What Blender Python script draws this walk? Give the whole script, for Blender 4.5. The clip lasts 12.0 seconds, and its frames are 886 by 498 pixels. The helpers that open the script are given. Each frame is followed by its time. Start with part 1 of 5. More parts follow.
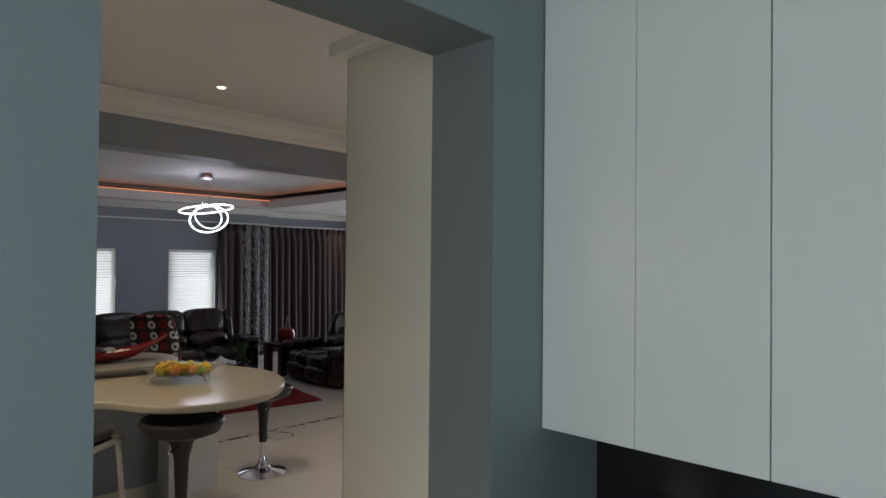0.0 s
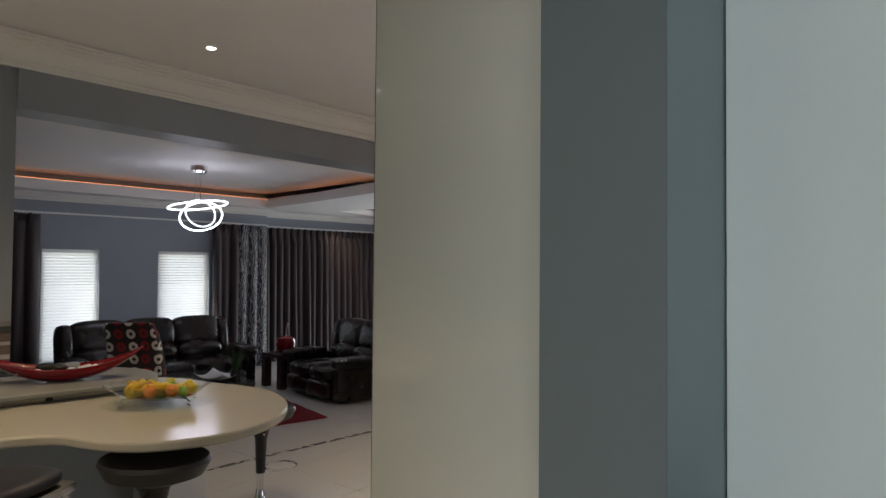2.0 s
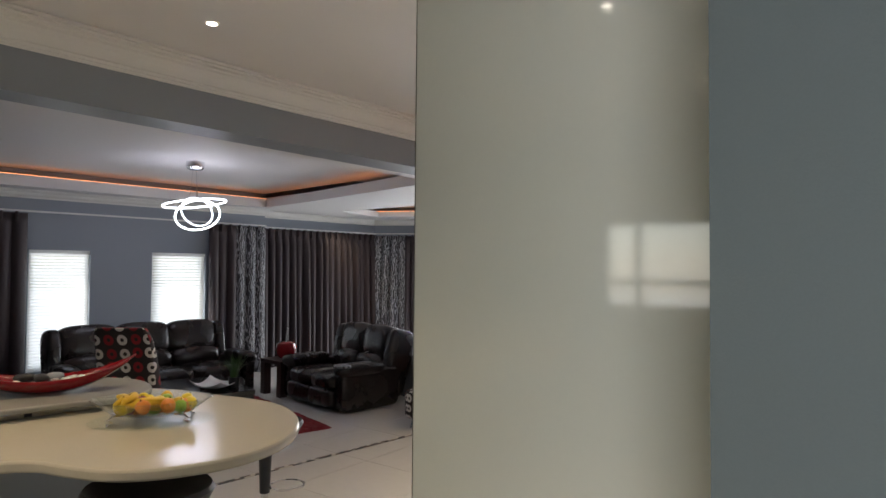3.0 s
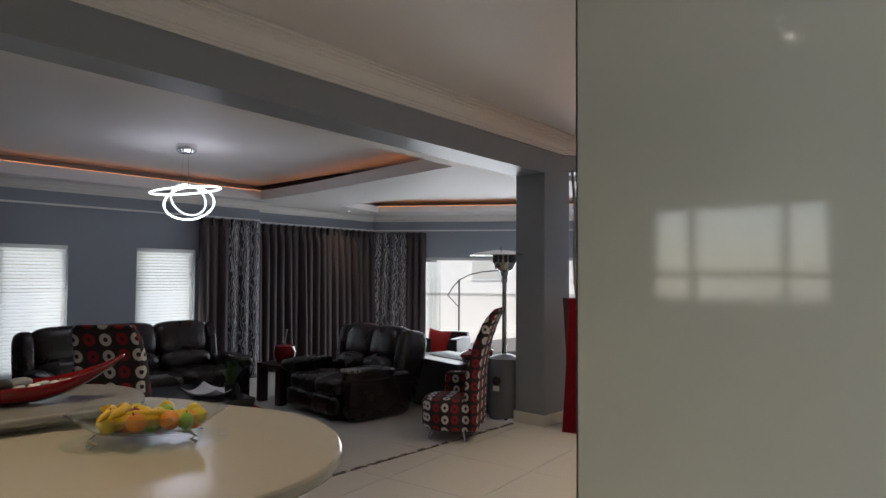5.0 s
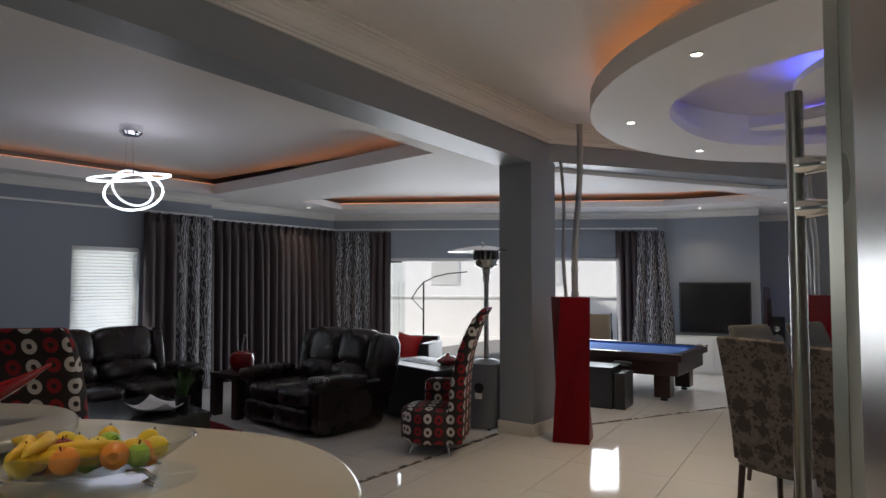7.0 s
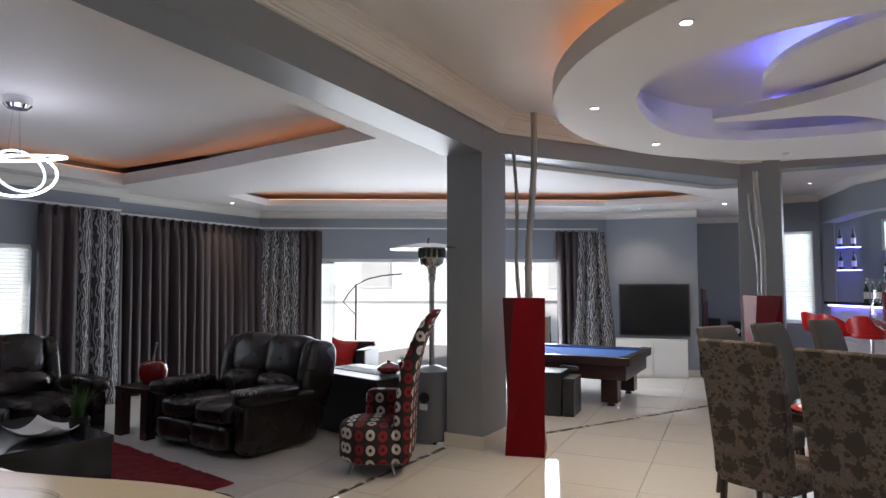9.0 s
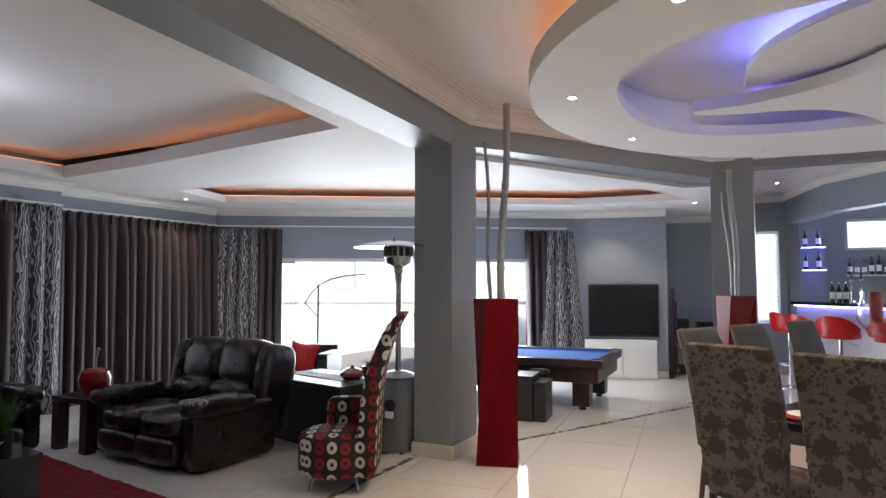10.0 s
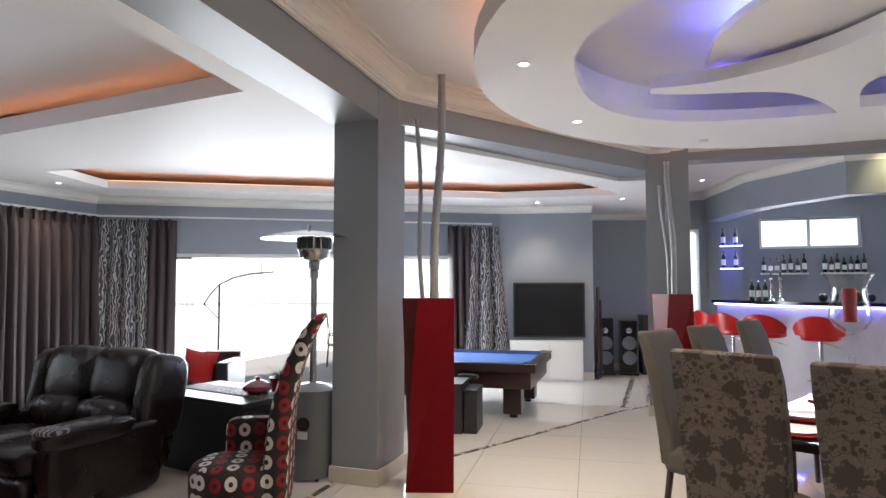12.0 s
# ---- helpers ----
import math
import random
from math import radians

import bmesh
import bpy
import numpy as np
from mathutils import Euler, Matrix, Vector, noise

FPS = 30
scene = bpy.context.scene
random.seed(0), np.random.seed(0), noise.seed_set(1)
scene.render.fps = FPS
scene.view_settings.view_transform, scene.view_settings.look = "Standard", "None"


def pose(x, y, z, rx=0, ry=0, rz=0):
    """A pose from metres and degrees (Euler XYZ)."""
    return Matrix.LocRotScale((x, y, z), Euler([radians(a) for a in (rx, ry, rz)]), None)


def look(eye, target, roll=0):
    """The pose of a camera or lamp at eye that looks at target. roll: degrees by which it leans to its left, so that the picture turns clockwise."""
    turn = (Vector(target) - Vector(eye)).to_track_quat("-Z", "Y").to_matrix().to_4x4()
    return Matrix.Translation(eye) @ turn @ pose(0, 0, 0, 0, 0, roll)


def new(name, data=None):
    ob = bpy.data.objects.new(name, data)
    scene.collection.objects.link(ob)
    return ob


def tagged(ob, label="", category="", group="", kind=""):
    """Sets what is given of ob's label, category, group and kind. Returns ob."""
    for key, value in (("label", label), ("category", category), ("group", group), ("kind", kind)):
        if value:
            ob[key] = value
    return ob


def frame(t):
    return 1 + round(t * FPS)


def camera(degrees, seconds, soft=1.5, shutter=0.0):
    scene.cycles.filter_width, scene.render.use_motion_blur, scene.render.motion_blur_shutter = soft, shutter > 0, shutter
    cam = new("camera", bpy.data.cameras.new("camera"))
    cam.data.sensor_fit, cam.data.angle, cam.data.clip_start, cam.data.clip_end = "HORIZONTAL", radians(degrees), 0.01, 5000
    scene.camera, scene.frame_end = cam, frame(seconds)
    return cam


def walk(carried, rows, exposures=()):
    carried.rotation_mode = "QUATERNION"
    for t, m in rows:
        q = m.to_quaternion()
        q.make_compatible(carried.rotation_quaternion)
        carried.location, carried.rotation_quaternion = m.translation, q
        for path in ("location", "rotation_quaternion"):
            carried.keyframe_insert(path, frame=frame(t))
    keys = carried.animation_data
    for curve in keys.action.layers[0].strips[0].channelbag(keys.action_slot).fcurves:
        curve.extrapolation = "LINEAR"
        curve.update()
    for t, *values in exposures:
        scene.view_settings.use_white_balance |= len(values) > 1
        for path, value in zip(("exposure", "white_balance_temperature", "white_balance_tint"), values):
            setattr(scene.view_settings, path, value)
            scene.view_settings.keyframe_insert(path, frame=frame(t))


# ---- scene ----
cam = camera(70.1, 12.0)
PATH = [
    (0, (1.184, -0.318, 1.992), (-0.206, 1.12, 2.021), 0.6),
    (0.5, (0.998, -0.217, 1.979), (-0.391, 1.221, 2.014), 0.5),
    (1, (0.802, -0.1, 1.96), (-0.587, 1.338, 2.0), 0.5),
    (1.5, (0.585, 0.023, 1.932), (-0.801, 1.464, 1.98), 0.5),
    (2, (0.376, 0.15, 1.904), (-1.009, 1.592, 1.956), 0.5),
    (2.5, (0.156, 0.248, 1.88), (-1.224, 1.695, 1.939), 0.5),
    (3, (-0.058, 0.32, 1.872), (-1.431, 1.774, 1.936), 0.5),
    (5, (-0.858, 0.585, 1.737), (-2.193, 2.072, 1.818), 0.4),
    (5.5, (-1.03, 0.633, 1.704), (-2.339, 2.142, 1.788), 0.25),
    (6, (-1.195, 0.71, 1.676), (-2.472, 2.247, 1.766), 0.2),
    (6.5, (-1.357, 0.795, 1.66), (-2.61, 2.36, 1.755), 0.15),
    (8.5, (-1.905, 1.13, 1.603), (-2.977, 2.815, 1.72), 0.1),
    (9, (-2.012, 1.26, 1.597), (-3.033, 2.976, 1.713), 0.05),
    (9.5, (-2.12, 1.405, 1.595), (-3.095, 3.15, 1.712), 0.0),
    (10, (-2.22, 1.552, 1.594), (-3.143, 3.324, 1.712), 0.0),
    (10.5, (-2.344, 1.71, 1.595), (-3.209, 3.509, 1.712), 0.0),
    (11, (-2.472, 1.872, 1.588), (-3.27, 3.703, 1.705), -0.03),
    (11.5, (-2.583, 2.03, 1.58), (-3.306, 3.891, 1.698), -0.05),
    (12, (-2.691, 2.207, 1.576), (-3.354, 4.091, 1.693), -0.1),
]
EXPOSURES = [(0, -0.05, 6600, 12), (2, 0.1, 6600, 11), (3, 0.55, 6600, 11), (5, -0.05, 6500, 11), (5.5, -0.25, 6500, 11), (6.7, -0.15, 6500, 11), (9, 0.5, 6400, 12), (12, 1.14, 6500, 11)]
walk(cam, [(t, look(eye, target, roll)) for t, eye, target, roll in PATH], EXPOSURES)

# ---- world and light ----
world = bpy.data.worlds.new("sky")
scene.world = world
world.use_nodes = True
wn = world.node_tree
sky = wn.nodes.new("ShaderNodeTexSky")
sky.sky_type, sky.sun_disc = "NISHITA", False
sky.sun_elevation, sky.sun_rotation = radians(45), radians(210)
wn.nodes["Background"].inputs["Strength"].default_value = 0.15
wn.links.new(sky.outputs[0], wn.nodes["Background"].inputs["Color"])


def lamp(name, kind, m, energy, color=(1, 1, 1), **more):
    d = bpy.data.lights.new(name, kind)
    d.energy, d.color = energy, color
    ob = new(name, d)
    ob.matrix_world = m
    if kind == "AREA":
        d.shape = "RECTANGLE"
        d.size, d.size_y = more["size"]
    if kind == "SPOT":
        d.spot_size, d.spot_blend, d.shadow_soft_size = radians(more.get("cone", 90)), 0.8, 0.04
    if kind == "SUN":
        d.angle = radians(more["angle"])
    if kind == "POINT":
        d.shadow_soft_size = 0.05
    return ob


lamp("sun", "SUN", look((-4, -7, 8), (0, 0, 0)), 5.0, (1, 0.96, 0.9), angle=3)
WARM, WHITE, COOL = (1, 0.8, 0.55), (1, 0.97, 0.92), (0.8, 0.88, 1)
ORANGE, BLUE = (1, 0.3, 0.06), (0.1, 0.12, 1)
# daylight in the openings
lamp("daylight_window_a", "AREA", look((-10.5, 3.18, 1.22), (-5, 3.18, 1.22)), 4, COOL, size=(0.7, 1.6))
lamp("daylight_window_b", "AREA", look((-10.5, 4.93, 1.22), (-5, 4.93, 1.22)), 4.5, COOL, size=(0.7, 1.6))
lamp("daylight_window_c", "AREA", look((-2.36, 14.9, 1.76), (-2.36, 10, 1.76)), 4, COOL, size=(0.4, 1.6))
lamp("daylight_doors", "AREA", look((-7.85, 10.9, 1.1), (-6.2, 8.4, 0.35)), 140, (0.88, 0.94, 1), size=(4.2, 2.0))
lamp("daylight_door_side", "AREA", look((-6.15, 12.05, 1.2), (-4.4, 11.6, 1.3)), 22, (0.86, 0.95, 1), size=(0.9, 1.7))
lamp("daylight_bar", "AREA", look((-0.1, 15.4, 2.55), (-0.6, 10, 1.5)), 34, COOL, size=(1.7, 0.55))
lamp("daylight_kitchen", "AREA", look((1.9, -2.55, 1.65), (0.9, 1.5, 1.6)), 58, (0.92, 0.96, 1.0), size=(1.6, 1.25))
lamp("daylight_sink_window", "AREA", look((-2.57, -2.8, 1.93), (-2.57, 1.5, 1.93)), 5, (0.92, 0.97, 1), size=(1.42, 0.84))
# fill added to brighten the dining area, set at an unseen east window
lamp("dining_fill_lamp", "AREA", look((2.8, 7.2, 1.6), (-2, 6.5, 1.2)), 34, (0.95, 0.95, 0.9), size=(2.6, 1.8))


# ---- materials ----
def mat(name, color, rough=0.5, metal=0.0, var=0.08, scale=3.0, fine=60.0, bump=0.02, spec=0.5, coat=0.0, rough_var=0.1, wave=None):
    m = bpy.data.materials.new(name)
    m.use_nodes = True
    n, l = m.node_tree.nodes, m.node_tree.links
    b = n["Principled BSDF"]
    b.inputs["Roughness"].default_value, b.inputs["Metallic"].default_value = rough, metal
    b.inputs["Specular IOR Level"].default_value, b.inputs["Coat Weight"].default_value = spec, coat
    b.inputs["Coat Roughness"].default_value = 0.05
    tc = n.new("ShaderNodeTexCoord")
    big, small = n.new("ShaderNodeTexNoise"), n.new("ShaderNodeTexNoise")
    big.inputs["Scale"].default_value, small.inputs["Scale"].default_value = scale, fine
    big.inputs["Detail"].default_value = 4
    l.new(tc.outputs["Object"], big.inputs["Vector"])
    l.new(tc.outputs["Object"], small.inputs["Vector"])
    mix = n.new("ShaderNodeMix")
    mix.data_type = "RGBA"
    add = n.new("ShaderNodeMath")
    add.operation = "ADD"
    half = n.new("ShaderNodeMath")
    half.operation, half.inputs[1].default_value = "MULTIPLY", 0.5
    l.new(big.outputs[0], add.inputs[0])
    l.new(small.outputs[0], add.inputs[1])
    l.new(add.outputs[0], half.inputs[0])
    l.new(half.outputs[0], mix.inputs[0])
    mix.inputs["A"].default_value = (*[max(0, c * (1 - var * 2)) for c in color], 1)
    mix.inputs["B"].default_value = (*[min(1, c * (1 + var * 2)) for c in color], 1)
    l.new(mix.outputs["Result"], b.inputs["Base Color"])
    rr = n.new("ShaderNodeMapRange")
    rr.inputs["To Min"].default_value, rr.inputs["To Max"].default_value = max(0, rough - rough_var * rough), min(1, rough + rough_var * rough)
    l.new(big.outputs[0], rr.inputs["Value"])
    l.new(rr.outputs[0], b.inputs["Roughness"])
    if bump:
        bp = n.new("ShaderNodeBump")
        bp.inputs["Strength"].default_value, bp.inputs["Distance"].default_value = 0.5, bump
        l.new(small.outputs[0], bp.inputs["Height"])
        l.new(bp.outputs[0], b.inputs["Normal"])
    return m


def glow(name, color, strength):
    m = bpy.data.materials.new(name)
    m.use_nodes = True
    b = m.node_tree.nodes["Principled BSDF"]
    b.inputs["Base Color"].default_value = (*color, 1)
    b.inputs["Emission Color"].default_value = (*color, 1)
    b.inputs["Emission Strength"].default_value = strength
    return m


def glassy(name, color=(1, 1, 1), rough=0.0, ior=1.45):
    m = bpy.data.materials.new(name)
    m.use_nodes = True
    b = m.node_tree.nodes["Principled BSDF"]
    b.inputs["Base Color"].default_value = (*color, 1)
    b.inputs["Transmission Weight"].default_value, b.inputs["Roughness"].default_value, b.inputs["IOR"].default_value = 1, rough, ior
    return m


def pane_glass(name, gloss=0.3):
    m = bpy.data.materials.new(name)
    m.use_nodes = True
    n, l = m.node_tree.nodes, m.node_tree.links
    tr, gl, mx, lw = n.new("ShaderNodeBsdfTransparent"), n.new("ShaderNodeBsdfGlossy"), n.new("ShaderNodeMixShader"), n.new("ShaderNodeLayerWeight")
    pw, fr = n.new("ShaderNodeMath"), n.new("ShaderNodeMath")
    pw.operation, pw.inputs[1].default_value = "POWER", 3.5
    fr.operation, fr.inputs[1].default_value, fr.inputs[2].default_value = "MULTIPLY_ADD", gloss, 0.02 + gloss * 0.03
    l.new(lw.outputs["Facing"], pw.inputs[0])
    l.new(pw.outputs[0], fr.inputs[0])
    tr.inputs[0].default_value = (0.97, 0.985, 0.985, 1)
    gl.inputs["Roughness"].default_value = 0.02
    l.new(fr.outputs[0], mx.inputs[0])
    l.new(tr.outputs[0], mx.inputs[1])
    l.new(gl.outputs[0], mx.inputs[2])
    l.new(mx.outputs[0], n["Material Output"].inputs[0])
    return m


def figured(name, dark, light, kind, scale, rough=0.85, extra=None):
    """Cloth with a figure: rings, scrolls or blossoms."""
    m = mat(name, dark, rough, var=0.15, bump=0.002, fine=300)
    n, l = m.node_tree.nodes, m.node_tree.links
    b = n["Principled BSDF"]
    tc = [x for x in n if x.type == "TEX_COORD"][0]
    old = b.inputs["Base Color"].links[0].from_socket
    mx = n.new("ShaderNodeMix")
    mx.data_type = "RGBA"
    mx.inputs["B"].default_value = (*light, 1)
    l.new(old, mx.inputs["A"])
    mp = n.new("ShaderNodeMapping")
    l.new(tc.outputs["Object"], mp.inputs["Vector"])
    ramp = n.new("ShaderNodeValToRGB")
    if kind == "rings":
        # flat coordinates on each side of the thing, by the way its surface faces
        pos, nrm, away = n.new("ShaderNodeSeparateXYZ"), n.new("ShaderNodeSeparateXYZ"), n.new("ShaderNodeVectorMath")
        away.operation = "ABSOLUTE"
        l.new(tc.outputs["Object"], pos.inputs[0])
        l.new(tc.outputs["Normal"], away.inputs[0])
        l.new(away.outputs[0], nrm.inputs[0])

        def sum_(op, a_, b_, c_=None):
            q = n.new("ShaderNodeMath")
            q.operation = op
            for i_, v_ in enumerate((a_, b_, c_)):
                if v_ is None:
                    continue
                if isinstance(v_, float):
                    q.inputs[i_].default_value = v_
                else:
                    l.new(v_, q.inputs[i_])
            return q.outputs[0]

        end_on = sum_("GREATER_THAN", nrm.outputs[0], nrm.outputs[1])
        flat = sum_("GREATER_THAN", nrm.outputs[2], 0.75)
        side = sum_("MULTIPLY_ADD", end_on, sum_("SUBTRACT", pos.outputs[1], pos.outputs[0]), pos.outputs[0])
        u_ = sum_("MULTIPLY_ADD", flat, sum_("SUBTRACT", pos.outputs[0], side), side)
        v_0 = sum_("MULTIPLY_ADD", flat, sum_("SUBTRACT", pos.outputs[1], pos.outputs[2]), pos.outputs[2])
        uv = n.new("ShaderNodeCombineXYZ")
        l.new(sum_("MULTIPLY", u_, 1.15), uv.inputs[0])
        l.new(v_0, uv.inputs[1])
        vor = n.new("ShaderNodeTexVoronoi")
        vor.voronoi_dimensions = "2D"
        vor.inputs["Scale"].default_value, vor.inputs["Randomness"].default_value = scale, 0.12
        l.new(uv.outputs[0], vor.inputs["Vector"])
        l.new(vor.outputs["Distance"], ramp.inputs[0])
        e = ramp.color_ramp.elements
        e[0].position, e[0].color = 0.0, (0, 0, 0, 1)
        e[1].position, e[1].color = 0.13, (0, 0, 0, 1)
        for p, v in ((0.15, 1), (0.37, 1), (0.39, 0)):
            q = e.new(p)
            q.color = (v, v, v, 1)
        ramp.color_ramp.interpolation = "LINEAR"
        col = n.new("ShaderNodeValToRGB")
        col.color_ramp.interpolation = "CONSTANT"
        ce = col.color_ramp.elements
        ce[0].color, ce[1].position, ce[1].color = (*light, 1), 0.45, (*extra, 1)
        par = n.new("ShaderNodeMath")
        column = sum_("FLOOR", sum_("MULTIPLY_ADD", sum_("MULTIPLY", u_, 1.15), scale, 0.44), 0.0)
        par.operation, par.inputs[1].default_value = "FLOORED_MODULO", 2.0
        l.new(column, par.inputs[0])
        l.new(par.outputs[0], col.inputs[0])
        l.new(col.outputs[0], mx.inputs["B"])
    elif kind == "scrolls":
        wv = n.new("ShaderNodeTexWave")
        wv.inputs["Scale"].default_value, wv.inputs["Distortion"].default_value = scale, 9
        wv.inputs["Detail Scale"].default_value, wv.inputs["Detail"].default_value = 1.6, 1.0
        mp.inputs["Scale"].default_value = (1, 1, 0.5)
        l.new(mp.outputs[0], wv.inputs["Vector"])
        l.new(wv.outputs["Fac"], ramp.inputs[0])
        e = ramp.color_ramp.elements
        e[0].position, e[1].position = 0.62, 0.72
    else:
        def node(kind_, **values):
            q = n.new(kind_)
            for k_, v_ in values.items():
                q.inputs[k_].default_value = v_
            return q

        def maths(op, a_, b_):
            q = n.new("ShaderNodeMath")
            q.operation = op
            for i_, v_ in enumerate((a_, b_)):
                if not isinstance(v_, float):
                    l.new(v_, q.inputs[i_])
                else:
                    q.inputs[i_].default_value = v_
            return q.outputs[0]

        ns = node("ShaderNodeTexNoise", Scale=scale * 7, Detail=2)
        ns2 = node("ShaderNodeTexNoise", Scale=scale * 2.2, Detail=1)
        big = node("ShaderNodeTexVoronoi", Scale=scale, Randomness=0.45)
        leaf = node("ShaderNodeTexVoronoi", Scale=scale * 3.6, Randomness=1.0)
        for q in (ns, ns2, big, leaf):
            l.new(mp.outputs[0], q.inputs["Vector"])
        flower = maths("ADD", big.outputs["Distance"], maths("MULTIPLY", ns.outputs[0], 0.5))
        leaves = maths("ADD", maths("ADD", leaf.outputs["Distance"], maths("MULTIPLY", ns.outputs[0], 0.35)), maths("MULTIPLY", ns2.outputs[0], 0.5))
        vein = node("ShaderNodeTexVoronoi", Scale=scale * 2.6, Randomness=1.0)
        vein.feature = "DISTANCE_TO_EDGE"
        warp = n.new("ShaderNodeVectorMath")
        warp.operation = "MULTIPLY_ADD"
        nc = node("ShaderNodeTexNoise", Scale=scale * 3.0, Detail=1)
        l.new(mp.outputs[0], nc.inputs["Vector"])
        l.new(nc.outputs["Color"], warp.inputs[0])
        warp.inputs[1].default_value = (0.12, 0.12, 0.12)
        l.new(mp.outputs[0], warp.inputs[2])
        l.new(warp.outputs[0], vein.inputs["Vector"])
        lines = maths("ADD", maths("MULTIPLY", vein.outputs["Distance"], 2.6), 0.54)
        l.new(maths("MINIMUM", maths("MINIMUM", flower, maths("SUBTRACT", leaves, 0.09)), maths("ADD", lines, maths("MULTIPLY", ns.outputs[0], 0.1))), ramp.inputs[0])
        e = ramp.color_ramp.elements
        e[0].position, e[0].color, e[1].position, e[1].color = 0.645, (0.92, 0.92, 0.92, 1), 0.665, (0, 0, 0, 1)
    l.new(ramp.outputs[0], mx.inputs[0])
    l.new(mx.outputs["Result"], b.inputs["Base Color"])
    return m


M_GREY = mat("grey_paint", (0.24, 0.26, 0.285), 0.42, var=0.03, scale=1.2, bump=0.0008, fine=220)
M_GREYWALL = mat("blue_grey_wall_paint", (0.26, 0.29, 0.335), 0.5, var=0.03, scale=0.8, bump=0.0008, fine=220)
M_TEAL = mat("teal_grey_wall_paint", (0.195, 0.252, 0.262), 0.5, var=0.03, scale=1, bump=0.0008, fine=220)
# lounge grey with the dim light of the reveal put into the colour
M_REVEAL_SHADED = mat("shaded_grey_reveal_paint", (0.135, 0.158, 0.16), 0.55, var=0.04, scale=1.5, bump=0.0008, fine=220)
M_CEIL = mat("white_ceiling_paint", (0.76, 0.74, 0.73), 0.6, var=0.02, scale=0.7, bump=0.0006, fine=150)
M_CORNICE = mat("cream_cornice_paint", (0.74, 0.72, 0.68), 0.5, var=0.02, bump=0.0004)
M_TILE = mat("polished_cream_porcelain", (0.63, 0.62, 0.595), 0.055, var=0.03, scale=0.9, fine=14, bump=0.0, spec=0.55)
M_GROUT = mat("grey_grout", (0.2, 0.19, 0.18), 0.9, bump=0.001)
M_SKIRT = mat("cream_skirting", (0.6, 0.57, 0.5), 0.35, var=0.03, bump=0)
M_GLOSS = mat("gloss_cream_lacquer", (0.62, 0.62, 0.55), 0.08, var=0.015, scale=0.8, bump=0, coat=1.0)
M_MINT = mat("mint_white_lacquer", (0.61, 0.665, 0.645), 0.28, var=0.015, scale=0.8, bump=0)
M_BLACKGLOSS = mat("black_gloss_lacquer", (0.012, 0.012, 0.014), 0.15, var=0.1, bump=0)
M_DARK = mat("dark_plastic", (0.02, 0.02, 0.022), 0.4, bump=0)
M_LEATHER = mat("black_leather", (0.015, 0.0095, 0.009), 0.27, var=0.2, scale=3, fine=55, bump=0.004, rough_var=0.3)
M_CHROME = mat("chrome", (0.8, 0.8, 0.82), 0.08, 1.0, var=0.02, bump=0)
M_STEEL = mat("brushed_steel", (0.5, 0.49, 0.47), 0.25, 1.0, var=0.06, scale=8, bump=0)
M_GALV = mat("silver_grey_enamel", (0.16, 0.175, 0.2), 0.35, 0.4, var=0.06, bump=0)
M_CURTAIN = mat("mauve_grey_curtain_cloth", (0.044, 0.031, 0.033), 0.6, var=0.15, fine=260, bump=0.002, scale=2)
M_SCROLL = figured("scroll_curtain_cloth", (0.035, 0.033, 0.036), (0.36, 0.36, 0.38), "scrolls", 9.0, 0.6)
M_RINGS = figured("ring_pattern_cloth", (0.02, 0.013, 0.013), (0.6, 0.56, 0.53), "rings", 8.6, 0.8, (0.26, 0.008, 0.016))
M_BLOSSOM = figured("blossom_damask", (0.12, 0.1, 0.09), (0.035, 0.026, 0.025), "blossoms", 6.5, 0.8)
M_TAUPE = mat("taupe_velvet", (0.085, 0.078, 0.07), 0.7, var=0.2, bump=0.002, fine=200)
M_RED = mat("red_lacquer", (0.2, 0.003, 0.007), 0.2, var=0.06, bump=0, coat=0.3)
M_VASE = mat("deep_red_vase_lacquer", (0.14, 0.004, 0.008), 0.35, var=0.2, scale=5, bump=0, spec=0.1)
M_REDSEAT = mat("red_leatherette", (0.55, 0.012, 0.012), 0.3, var=0.05, bump=0.001)
M_RUG = mat("red_shag_pile", (0.16, 0.003, 0.008), 0.95, var=0.35, scale=6, fine=120, bump=0.02)
M_BAMBOO = mat("silver_painted_bamboo", (0.34, 0.34, 0.34), 0.4, 0.2, var=0.15, scale=6, bump=0.002)
M_STONETOP = mat("cream_quartz_top", (0.52, 0.48, 0.385), 0.16, var=0.02, fine=90, bump=0)
M_LEDGE = mat("grey_quartz_ledge", (0.3, 0.3, 0.28), 0.25, var=0.05, fine=90, bump=0)
M_WHITE = mat("white_satin_paint", (0.75, 0.75, 0.74), 0.35, var=0.02, bump=0)
M_FELT = mat("blue_baize", (0.05, 0.16, 0.5), 0.95, var=0.05, bump=0.001, fine=300)
M_WOOD = mat("dark_wenge_wood", (0.035, 0.016, 0.014), 0.3, var=0.3, scale=4, bump=0.001)
M_BARSTONE = mat("pale_marble_cladding", (0.58, 0.56, 0.6), 0.3, var=0.1, scale=5, bump=0.001)
M_BLIND = mat("white_blind_slat", (0.8, 0.8, 0.78), 0.5, var=0.01, bump=0)
bn = M_BLIND.node_tree
bt_, bm_ = bn.nodes.new("ShaderNodeBsdfTranslucent"), bn.nodes.new("ShaderNodeMixShader")
bt_.inputs[0].default_value, bm_.inputs[0].default_value = (0.95, 0.95, 0.93, 1), 0.72
bn.links.new(bn.nodes["Principled BSDF"].outputs[0], bm_.inputs[1])
